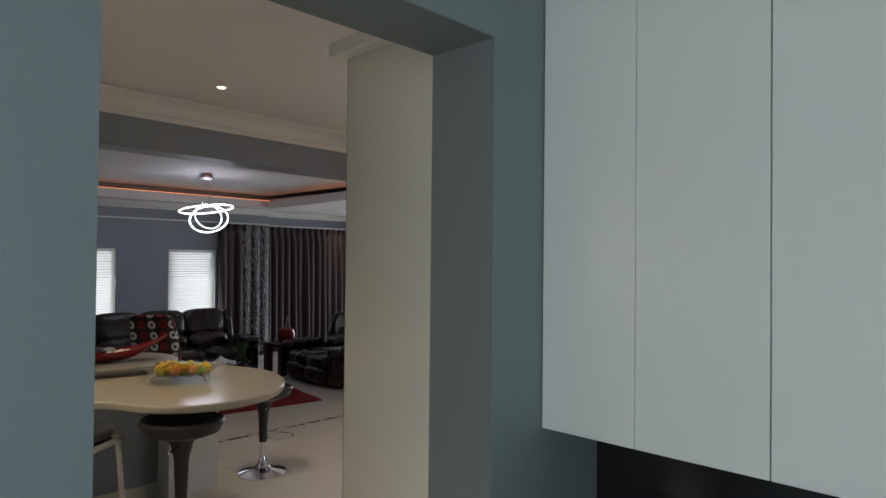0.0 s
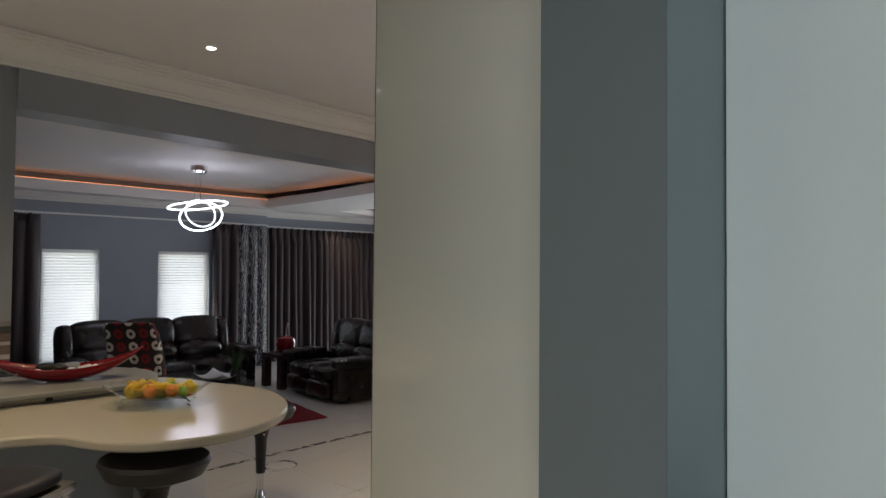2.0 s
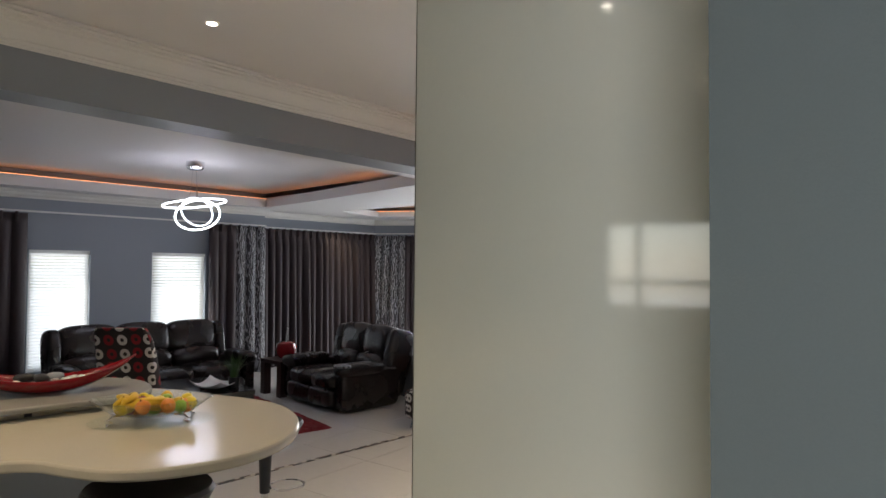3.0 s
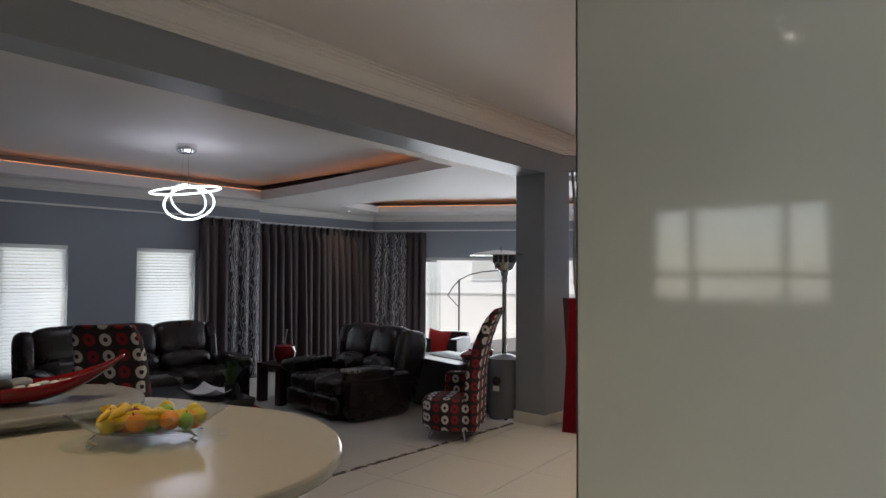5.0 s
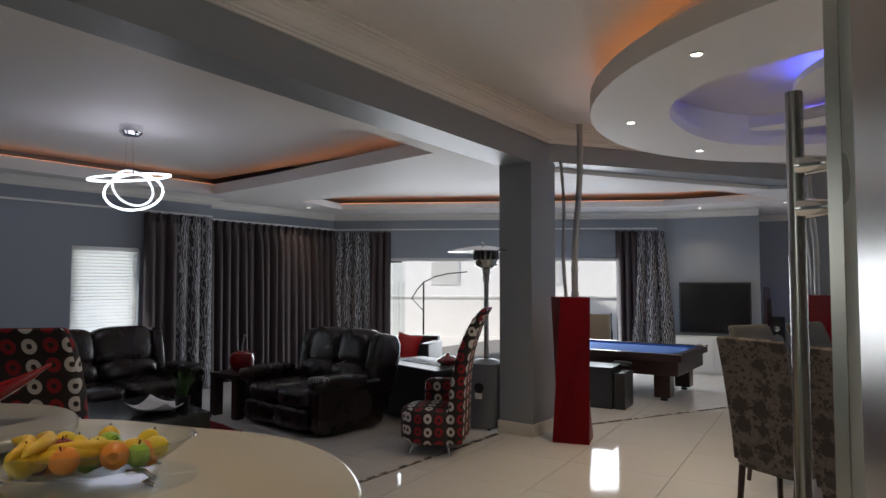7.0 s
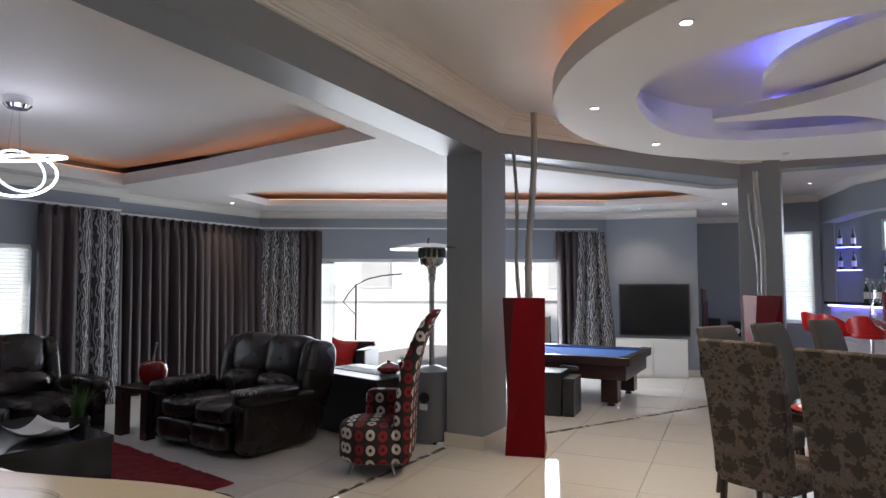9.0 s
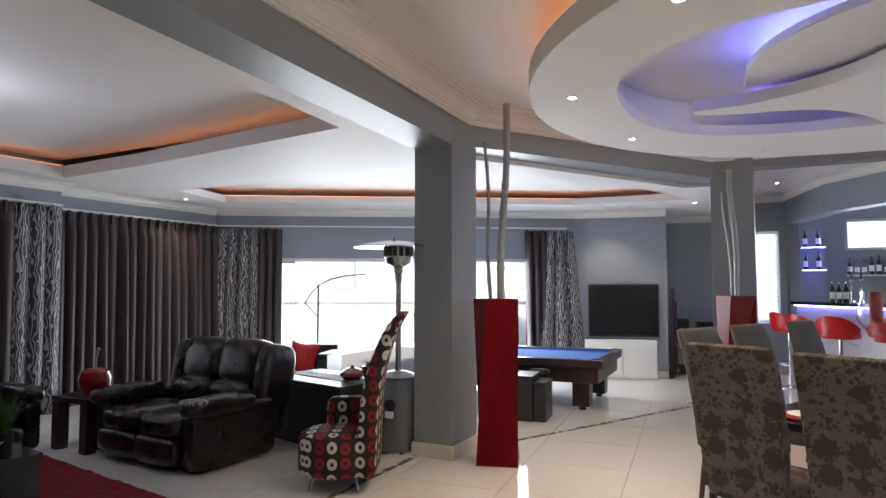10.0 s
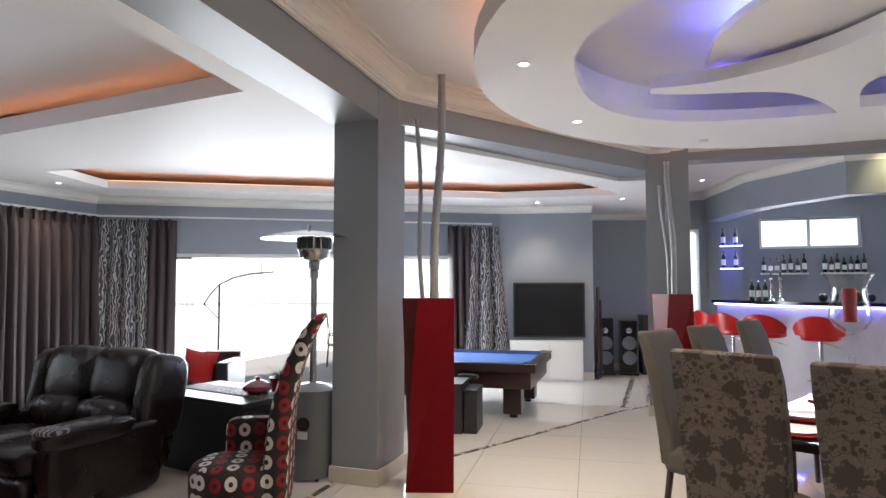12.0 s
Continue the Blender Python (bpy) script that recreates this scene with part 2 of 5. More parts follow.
bn.links.new(bt_.outputs[0], bm_.inputs[2])
bn.links.new(bm_.outputs[0], bn.nodes["Material Output"].inputs[0])
M_BANANA = mat("yellow_banana_skin", (0.72, 0.46, 0.03), 0.4, var=0.12, scale=14, bump=0.001)
M_LEMON = mat("yellow_lemon_skin", (0.75, 0.56, 0.03), 0.4, var=0.08, scale=10, bump=0.002)
M_ORANGEF = mat("orange_fruit_skin", (0.75, 0.26, 0.03), 0.4, var=0.12, scale=10, bump=0.002)
M_APPLEG = mat("green_apple_skin", (0.3, 0.5, 0.05), 0.3, var=0.15, scale=10, bump=0)
M_APPLER = mat("red_apple_skin", (0.3, 0.03, 0.03), 0.3, var=0.3, scale=10, bump=0)
M_LEAF = mat("green_leaf", (0.04, 0.1, 0.02), 0.5, var=0.3, bump=0)
M_PEBBLE = mat("pale_pebble", (0.5, 0.47, 0.43), 0.5, var=0.1, bump=0)
M_OUTWALL = mat("white_outdoor_plaster", (0.75, 0.74, 0.72), 0.8, var=0.04, bump=0.003)
M_PAVE = mat("pale_outdoor_paving", (0.6, 0.58, 0.54), 0.8, var=0.08, bump=0.003)
M_MESH = mat("tan_mesh_cloth", (0.4, 0.3, 0.2), 0.8, bump=0.001)
M_GLASS = pane_glass("clear_glass")
M_GREENGLASS = glassy("green_bottle_glass", (0.1, 0.25, 0.08))
M_PANE = pane_glass("window_pane_glass")
M_CRYSTALGLASS = pane_glass("bright_crystal_glass", 0.9)
M_BOWLGLASS = pane_glass("bowl_glass", 0.55)
M_TRAYGLASS = pane_glass("flat_tray_glass", 0.015)
M_BULB = glow("lamp_diffuser", (1, 0.93, 0.8), 14)
M_RINGLIGHT = glow("ring_light_crystal", (0.86, 0.92, 1), 4)
M_CRYSTAL = glow("crystal_faint_glow", (0.86, 0.92, 1), 1.2)
M_LEDO = glow("orange_led_strip", (1, 0.36, 0.1), 2.6)
M_LEDT = glow("faint_orange_led_strip", (1, 0.36, 0.12), 1.7)
M_LEDB = glow("blue_led_strip", (0.14, 0.14, 1), 14)
M_LEDC = glow("blue_cove_strip", BLUE, 24)
M_LEDL = glow("faint_blue_cove_strip", (0.25, 0.2, 1), 7)
M_CREAMWAX = mat("red_wax", (0.35, 0.01, 0.015), 0.5, bump=0)
M_BOOK = mat("magazine_paper", (0.35, 0.33, 0.3), 0.6, var=0.2, bump=0)


# ---- mesh helpers ----
def bx(bm, x0, y0, z0, x1, y1, z1, m=None):
    q = bmesh.ops.create_cube(bm, size=1)["verts"]
    t = Matrix.Translation(((x0 + x1) / 2, (y0 + y1) / 2, (z0 + z1) / 2)) @ Matrix.Diagonal((abs(x1 - x0), abs(y1 - y0), abs(z1 - z0), 1))
    bmesh.ops.transform(bm, matrix=(m @ t) if m else t, verts=q)
    return bm


def box(*a, m=None):
    return bx(bmesh.new(), *a, m=m)


def prism(pts, z0, z1, bm=None):
    bm = bm or bmesh.new()
    a = [bm.verts.new((x, y, z0)) for x, y in pts]
    b = [bm.verts.new((x, y, z1)) for x, y in pts]
    n = len(pts)
    fs = [bm.faces.new(a[::-1]), bm.faces.new(b)]
    fs += [bm.faces.new((a[i], a[(i + 1) % n], b[(i + 1) % n], b[i])) for i in range(n)]
    bmesh.ops.recalc_face_normals(bm, faces=fs)
    return bm


def lathe(profile, seg=24, bm=None, at=(0, 0), squash=1.0):
    bm = bm or bmesh.new()
    rows = []
    for r, z in profile:
        rows.append([bm.verts.new((at[0] + r * math.cos(2 * math.pi * k / seg), at[1] + squash * r * math.sin(2 * math.pi * k / seg), z)) for k in range(seg)] if r > 1e-5 else [bm.verts.new((at[0], at[1], z))])
    fs = []
    for p, q in zip(rows, rows[1:]):
        for k in range(seg):
            j = (k + 1) % seg
            if len(p) == 1 and len(q) == 1:
                continue
            if len(p) == 1:
                fs.append(bm.faces.new((p[0], q[j], q[k])))
            elif len(q) == 1:
                fs.append(bm.faces.new((p[k], p[j], q[0])))
            else:
                fs.append(bm.faces.new((p[k], p[j], q[j], q[k])))
    bmesh.ops.recalc_face_normals(bm, faces=fs)
    return bm


def tube(pts, r, seg=10, bm=None, closed=False):
    bm = bm or bmesh.new()
    pts = [Vector(p) for p in pts]
    n = len(pts)
    rad = r if isinstance(r, (list, tuple)) else [r] * n
    rows, up = [], Vector((0.123, 0.3, 1))
    for i, p in enumerate(pts):
        d = (pts[(i + 1) % n] - pts[i - 1]) if closed else (pts[min(i + 1, n - 1)] - pts[max(i - 1, 0)])
        d.normalize()
        u = d.cross(up)
        if u.length < 1e-3:
            u = d.cross(Vector((1, 0, 0)))
        u.normalize()
        v = d.cross(u)
        rows.append([bm.verts.new(p + (u * math.cos(2 * math.pi * k / seg) + v * math.sin(2 * math.pi * k / seg)) * rad[i]) for k in range(seg)])
    pairs = list(zip(rows, rows[1:])) + ([(rows[-1], rows[0])] if closed else [])
    fs = [bm.faces.new((p[k], p[(k + 1) % seg], q[(k + 1) % seg], q[k])) for p, q in pairs for k in range(seg)]
    if not closed:
        fs += [bm.faces.new(rows[0][::-1]), bm.faces.new(rows[-1])]
    bmesh.ops.recalc_face_normals(bm, faces=fs)
    return bm


def cushion(x0, y0, z0, x1, y1, z1, power=4.0, m=None, bm=None, cuts=8):
    """A padded, rounded block."""
    bm = bm or bmesh.new()
    q = bmesh.ops.create_cube(bm, size=2)["verts"]
    es = list({e for v in q for e in v.link_edges})
    bmesh.ops.subdivide_edges(bm, edges=es, cuts=cuts, use_grid_fill=True)
    vs = bm.verts[:] if len(bm.verts) else []
    c = Vector(((x0 + x1) / 2, (y0 + y1) / 2, (z0 + z1) / 2))
    h = Vector(((x1 - x0) / 2, (y1 - y0) / 2, (z1 - z0) / 2))
    for v in vs:
        k = (abs(v.co.x) ** power + abs(v.co.y) ** power + abs(v.co.z) ** power) ** (-1 / power)
        s = v.co * k
        v.co = c + Vector((s.x * h.x, s.y * h.y, s.z * h.z))
    if m:
        bmesh.ops.transform(bm, matrix=m, verts=vs)
    return bm


def part(name, bm, material, parent=None, label="", bevel=0.0, smooth=True, kind="", solid=0.0):
    me = bpy.data.meshes.new(name)
    bm.to_mesh(me)
    bm.free()
    me.materials.append(material)
    if smooth:
        me.polygons.foreach_set("use_smooth", [True] * len(me.polygons))
        me.set_sharp_from_angle(angle=radians(40))
    ob = new(name, me)
    if parent:
        ob.parent = parent
    if solid:
        s = ob.modifiers.new("thick", "SOLIDIFY")
        s.thickness = solid
    if bevel:
        b = ob.modifiers.new("bevel", "BEVEL")
        b.width, b.segments, b.limit_method = bevel, 2, "ANGLE"
    return tagged(ob, label=label, kind=kind)


def thing(name, m, label, category, group=""):
    ob = new(name)
    ob.empty_display_size = 0.1
    ob.matrix_world = m
    return tagged(ob, label, category, group)


def structure(name, bm, material, label="", bevel=0.0, smooth=False):
    return part(name, bm, material, None, label, bevel, smooth, "structure")


def wall_run(bm, a, b, z0, z1, thick, holes=()):
    """A wall from a to b (its room face), thick to its left, with holes (s0, s1, z0, z1)."""
    a, b = Vector((*a, 0)), Vector((*b, 0))
    d = b - a
    m = Matrix.Translation(a) @ Matrix.Rotation(math.atan2(d.y, d.x), 4, "Z")
    length, s = d.length, 0.0
    for h0, h1, hz0, hz1 in sorted(holes):
        if h0 > s:
            bx(bm, s, 0, z0, h0, thick, z1, m)
        if hz0 > z0:
            bx(bm, h0, 0, z0, h1, thick, hz0, m)
        if hz1 < z1:
            bx(bm, h0, 0, hz1, h1, thick, z1, m)
        s = h1
    if s < length:
        bx(bm, s, 0, z0, length, thick, z1, m)
    return bm


def cornice(name, pts, z_top, drop, out, side=1, closed=False):
    """A stepped moulding along a line of wall corners, on the room side (to the right of the line for side 1)."""
    prof = [(0, -drop), (0.14 * out, -drop), (0.14 * out, -0.9 * drop), (0.22 * out, -0.9 * drop), (0.22 * out, -0.8 * drop), (0.31 * out, -0.77 * drop), (0.43 * out, -0.62 * drop), (0.5 * out, -0.46 * drop), (0.53 * out, -0.46 * drop),
            (0.56 * out, -0.36 * drop), (0.66 * out, -0.3 * drop), (0.66 * out, -0.24 * drop), (0.84 * out, -0.2 * drop), (0.84 * out, -0.13 * drop), (out, -0.13 * drop), (out, -0.004), (0, -0.004)]
    bm = bmesh.new()
    p = [Vector((x, y)) for x, y in pts]
    rows = []
    for i, c in enumerate(p):
        d0 = (c - p[i - 1]).normalized() if i else (p[1] - p[0]).normalized()
        d1 = (p[i + 1] - c).normalized() if i < len(p) - 1 else d0
        n0, n1 = Vector((d0.y, -d0.x)) * side, Vector((d1.y, -d1.x)) * side
        n = (n0 + n1).normalized()
        n /= max(0.3, n.dot(n0))
        rows.append([bm.verts.new((c.x + n.x * o, c.y + n.y * o, z_top + z)) for o, z in prof])
    for a, b in zip(rows, rows[1:]):
        for k in range(len(prof)):
            j = (k + 1) % len(prof)
            bm.faces.new((a[k], a[j], b[j], b[k]))
    bm.faces.new(rows[0])
    bm.faces.new(rows[-1][::-1])
    bmesh.ops.recalc_face_normals(bm, faces=bm.faces[:])
    return structure(name, bm, M_CORNICE, "moulded cream plaster cornice", smooth=False)


def at(x, y, z=0.0, rz=0.0):
    return pose(x, y, z, 0, 0, rz)


# ---- the shell of the house ----
Z_LOUNGE, Z_HIGH, Z_SOFFIT = 2.94, 3.40, 2.93
B0, B1 = Vector((-10.75, 9.4)), Vector((-5.38, 12.83))   # the wall of the sliding doors
ROOF = 3.75

bm = wall_run(bmesh.new(), (-10.4, -2.6), (-10.4, 6.5), 0, ROOF, 0.28, [(5.38, 6.18, 0.36, 2.1), (7.08, 7.98, 0.36, 2.1)])
structure("wall_west", bm, M_GREYWALL, "blue-grey painted lounge wall with two windows")
bm = wall_run(bmesh.new(), (-10.75, 6.5), (-10.75, 9.4), 0, ROOF, 0.28)
bx(bm, -10.75, 6.3, 0, -10.68, 6.5, ROOF)
structure("wall_curtain_side", bm, M_GREYWALL, "blue-grey painted wall behind the long curtain")
LB = (B1 - B0).length
bm = wall_run(bmesh.new(), B0, B1, 0, ROOF, 0.28, [(0.75, 5.85, 0.0, 2.09)])
structure("wall_sliding_doors", bm, M_GREYWALL, "blue-grey painted wall with wide sliding doors")
structure("wall_television", wall_run(bmesh.new(), (-5.38, 12.83), (-3.85, 13.15), 0, ROOF, 0.9), M_GREYWALL, "blue-grey painted wall stub with the television")
structure("wall_north_west", wall_run(bmesh.new(), (-4.6, 14.3), (-2.9, 14.8), 0, ROOF, 0.25), M_GREYWALL, "dark blue-grey painted back wall behind the loudspeakers")
bm = wall_run(bmesh.new(), (-2.9, 14.8), (-1.95, 14.8), 0, ROOF, 0.25, [(0.27, 0.81, 0.9, 2.62)])
structure("wall_north", bm, M_GREYWALL, "blue-grey painted back wall with a narrow window")
bm = wall_run(bmesh.new(), (-1.95, 15.6), (3.2, 15.6), 0, ROOF, 0.25, [(0.97, 2.67, 2.27, 2.86)])
bx(bm, -1.97, 14.8, 0, -1.75, 15.6, ROOF)
structure("wall_bar_back", bm, M_GREYWALL, "grey painted bar back wall with a high window")
bm = wall_run(bmesh.new(), (3.2, 15.6), (3.2, 1.95), 0, ROOF, 0.25, [(7.1, 9.7, 0.6, 2.4)])
structure("wall_east", bm, M_GREYWALL, "grey painted dining room wall")
bm = box(-0.41, 1.95, 0, 3.2, 2.2, ROOF)
structure("wall_kitchen_north", bm, M_TEAL, "teal-grey painted kitchen wall")
bm = bmesh.new()
bx(bm, -0.41, 1.275, 0, -0.13, 1.95, ROOF)
bx(bm, -0.41, 0.09, 2.72, -0.13, 1.275, ROOF)
bx(bm, -0.41, -2.6, 0, -0.13, 0.09, ROOF)
structure("wall_kitchen_opening", bm, M_TEAL, "teal-grey painted wall with a doorless opening")
# thin added lining on jamb and lintel; its darker grey carries their shade
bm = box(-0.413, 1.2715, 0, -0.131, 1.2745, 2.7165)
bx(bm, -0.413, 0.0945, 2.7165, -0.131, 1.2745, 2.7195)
structure("trim_shaded_reveal", bm, M_REVEAL_SHADED, "grey painted reveal of the opening, darkened for its shade")
bm = wall_run(bmesh.new(), (2.7, 1.95), (2.7, -2.6), 0, ROOF, 0.25)
structure("wall_scullery_east", bm, M_TEAL, "teal-grey painted scullery wall")
bm = wall_run(bmesh.new(), (2.95, -2.6), (-10.7, -2.6), 0, ROOF, 0.25, [(0.25, 1.9, 1.0, 2.3), (4.8, 6.25, 1.5, 2.36)])
structure("wall_south", bm, M_TEAL, "painted wall behind the walk")
structure("wall_pillar", box(-5.05, -2.6, 0, -4.61, 1.2, ROOF), M_GREY, "grey painted wall end beside the counter")

# columns and beams
structure("column_1", box(-5.27, 6.81, 0, -4.865, 7.36, ROOF), M_GREY, "square grey painted column", 0.004)
structure("column_2", box(-2.9, 10.35, 0, -2.4, 10.85, ROOF), M_GREY, "square grey painted column", 0.004)
structure("beam_1", prism([(-4.57, 1.2), (-4.867, 6.81), (-5.29, 6.81), (-4.86, 1.2)], Z_SOFFIT, ROOF), M_GREY, "deep grey painted ceiling beam")
structure("beam_2", prism([(-4.867, 7.2), (-2.87, 10.35), (-2.9, 10.7), (-3.35, 10.8), (-5.3, 7.36)], 2.99, ROOF), M_GREY, "deep grey painted ceiling beam")
structure("beam_3", box(-2.4, 10.4, 3.1, 3.2, 10.7, ROOF), M_GREY, "grey painted ceiling beam")

# ceilings
TRAY_A = [(-9.9, -1.2), (-5.15, -1.2), (-4.99, 1.3), (-5.45, 5.85), (-8.47, 6.2), (-10.0, 6.28)]
TRAY_B = [(-9.6, 7.65), (-5.55, 7.75), (-3.75, 10.6), (-3.3, 11.95), (-5.1, 11.8), (-9.95, 8.85)]


def slab_with_hole(outer, holes, z0, z1):
    """A slab cut through by bridging: faces made from a filled outline."""
    bm = bmesh.new()
    loops = []
    for ring in [outer] + holes:
        vs = [bm.verts.new((x, y, z0)) for x, y in ring]
        loops += [bm.edges.new((vs[i], vs[(i + 1) % len(vs)])) for i in range(len(vs))]
    bmesh.ops.triangle_fill(bm, use_beauty=True, edges=loops)
    ret = bmesh.ops.extrude_face_region(bm, geom=bm.faces[:])
    bmesh.ops.translate(bm, vec=(0, 0, z1 - z0), verts=[g for g in ret["geom"] if isinstance(g, bmesh.types.BMVert)])
    bmesh.ops.recalc_face_normals(bm, faces=bm.faces[:])
    return bm


LOW_OUT = [(-10.6, -2.6), (-4.8, -2.6), (-4.78, 1.3), (-5.22, 6.9), (-5.2, 7.25), (-3.25, 10.7), (-2.6, 10.8), (-2.6, 15.0), (-4.8, 15.0), (-4.9, 13.4), (-5.5, 12.95), (-11.0, 9.6), (-11.0, 6.4), (-10.6, 6.4)]
structure("ceiling_lounge", slab_with_hole(LOW_OUT, [TRAY_A, TRAY_B], Z_LOUNGE, Z_LOUNGE + 0.09), M_CEIL, "white plaster ceiling with two recessed trays")
structure("ceiling_tray_a", box(-10.35, -2.4, 3.22, -4.8, 6.45, 3.26), M_CEIL, "white raised tray ceiling of the lounge")
structure("ceiling_tray_b", prism([(-10.7, 6.7), (-5.3, 6.9), (-3.2, 10.4), (-2.75, 12.6), (-5.0, 12.8), (-10.7, 9.35)], 3.16, 3.2), M_CEIL, "white raised tray ceiling over the pool table")
structure("ceiling_high", box(-4.95, -2.7, Z_HIGH, 3.3, 10.6, Z_HIGH + 0.1), M_CEIL, "white high ceiling over the dining area")
structure("ceiling_bar", prism([(-2.62, 10.6), (3.3, 10.6), (3.3, 15.7), (-2.62, 15.7)], 3.30, 3.42), M_CEIL, "white ceiling over the bar")
structure("ceiling_roof", box(-11.3, -3.0, ROOF, 3.6, 16.2, ROOF + 0.2), M_CEIL, "flat roof slab")

cornice("cornice_lounge", [(-10.4, -2.6), (-10.4, 6.5), (-10.75, 6.5), (-10.75, 9.4), (-5.38, 12.83), (-3.85, 13.15)], Z_LOUNGE, 0.12, 0.13, 1)
cornice("cornice_back", [(-4.6, 14.3), (-2.9, 14.8)], Z_LOUNGE, 0.12, 0.13, 1)
cornice("cornice_beam", [(-4.61, -2.6), (-4.59, 1.2), (-4.867, 7.2), (-2.87, 10.35), (-2.4, 10.4), (3.2, 10.4)], Z_HIGH, 0.2, 0.2, 1)
cornice("cornice_bar", [(-2.6, 14.8), (-1.97, 14.8)], 3.30, 0.14, 0.14, 1)


def tray_trim(name, ring, z, h=0.06):
    """The lip round a tray: an upstand that hides the light strip."""
    bm = bmesh.new()
    n = len(ring)
    c = Vector((sum(p[0] for p in ring) / n, sum(p[1] for p in ring) / n))
    for i in range(n):
        a, b = Vector(ring[i]), Vector(ring[(i + 1) % n])
        d = (b - a).normalized()
        s = Vector((-d.y, d.x))
        if s.dot(c - a) > 0:
            s = -s
        quad = [a - d * 0.0, b + d * 0.0, b + s * 0.03, a + s * 0.03]
        prism([(q.x, q.y) for q in quad], z + 0.09, z + 0.09 + h, bm)
    return structure(name, bm, M_CEIL, "white upstand round the tray ceiling")


def led_run(name, pts, z, material, closed=True, r=0.012):
    strip = part(name, tube([(x, y, z) for x, y in pts], r, 6, closed=closed), material, None, "glowing led strip hidden in the ceiling cove", kind="structure")
    return strip


def grow(ring, d):
    n = len(ring)
    c = Vector((sum(p[0] for p in ring) / n, sum(p[1] for p in ring) / n))
    out = []
    for p in ring:
        v = Vector(p) - c
        v = v.normalized() * (v.length + d)
        out.append((c.x + v.x, c.y + v.y))
    return out


tray_trim("tray_lip_a", TRAY_A, Z_LOUNGE)
tray_trim("tray_lip_b", TRAY_B, Z_LOUNGE, 0.015)
led_run("led_strip_a", grow(TRAY_A, 0.07), Z_LOUNGE + 0.15, M_LEDT)
led_run("led_strip_b", grow(TRAY_B, 0.12), Z_LOUNGE + 0.105, M_LEDT)

# the round dropped ceiling over the dining table
DC, DR = Vector((-1.25, 6.95)), 2.73


def arc(c, r, a0, a1, n):
    return [(c[0] + r * math.cos(radians(a0 + (a1 - a0) * k / n)), c[1] + r * math.sin(radians(a0 + (a1 - a0) * k / n))) for k in range(n + 1)]


def oval(c, a, b, power, a0, a1, n):
    """Part of a squarish oval."""
    out = []
    for k in range(n + 1):
        t = radians(a0 + (a1 - a0) * k / n)
        u, v = math.cos(t), math.sin(t)
        out.append((c[0] + a * math.copysign(abs(u) ** (2 / power), u), c[1] + b * math.copysign(abs(v) ** (2 / power), v)))
    return out


def smooth_line(pts, per=6):
    """A soft curve through the points."""
    p = [Vector(q) for q in pts]
    out = []
    for i in range(len(p) - 1):
        a, b, c, d = p[max(i - 1, 0)], p[i], p[i + 1], p[min(i + 2, len(p) - 1)]
        for k in range(per):
            t = k / per
            q = 0.5 * (2 * b + (c - a) * t + (2 * a - 5 * b + 4 * c - d) * t * t + (3 * b - a - 3 * c + d) * t ** 3)
            out.append((q.x, q.y))
    return out + [tuple(pts[-1])]


disc = arc(DC, DR, 0, 360, 72)[:-1]
opening = oval((-1.55, 6.8), 1.71, 1.56, 2.5, 84, 290, 44)
opening += smooth_line([(-1.2, 5.9), (-1.47, 6.4), (-1.73, 6.75), (-2.03, 6.97), (-2.38, 7.11), (-2.77, 7.12)])
opening += smooth_line([(-2.77, 7.26), (-2.45, 7.38), (-2.1, 7.45), (-1.79, 7.58), (-1.56, 7.82), (-1.4, 8.08)])
opening_b = smooth_line([(-1.14, 8.22), (-1.25, 7.77), (-1.25, 7.45), (-1.1, 7.2), (-0.7, 7.02), (-0.2, 7.05), (0.1, 7.4), (-0.05, 7.9), (-0.5, 8.25)])
structure("ceiling_disc", slab_with_hole(disc, [opening, opening_b], 3.05, 3.15), M_CEIL, "round dropped white plaster ceiling with a leaf-shaped tongue")
structure("ceiling_disc_rim", slab_with_hole(disc, [arc(DC, DR - 0.1, 0, 360, 72)[:-1]], 3.1505, 3.21), M_CEIL, "white plaster rim of the dropped ceiling")
structure("ceiling_disc_ring", slab_with_hole(arc(DC, DR - 0.25, 0, 360, 60)[:-1], [arc((-1.45, 6.8), 1.95, 0, 360, 60)[:-1]], 3.1505, 3.398), M_CEIL, "white plaster ring carrying the dropped ceiling")
led_run("led_strip_disc", arc(DC, DR - 0.16, 0, 360, 72)[:-1], 3.22, M_LEDO)


led_run("led_strip_blue", [(-2.2, 6.95), (-2.18, 6.7), (-2.1, 6.45), (-1.97, 6.24), (-1.83, 6.1), (-1.65, 5.97), (-1.4, 5.88), (-0.8, 5.8)], 3.275, M_LEDC, closed=False)
led_run("led_strip_leaf", [(-2.3, 7.25), (-1.9, 7.42), (-1.6, 7.65)], 3.17, M_LEDL, closed=False)
plate_pts = smooth_line([(-2.38, 7.18), (-2.36, 6.95), (-2.34, 6.68), (-2.25, 6.38), (-2.12, 6.14), (-1.97, 5.96), (-1.77, 5.79), (-1.55, 5.69), (-1.1, 5.58), (-0.6, 5.6)], 4)
plate_pts += [(-0.9, 6.3), (-1.4, 6.9), (-1.9, 7.2), (-2.3, 7.3)]
structure("ceiling_inner_plate", prism(plate_pts, 3.19, 3.25), M_CEIL, "curved white plaster plate in the round ceiling")

# ---- floor ----
structure("floor", box(-11.2, -3.0, -0.12, 3.5, 16.0, -0.006), M_GROUT, "grey grout bed of the tiled floor")


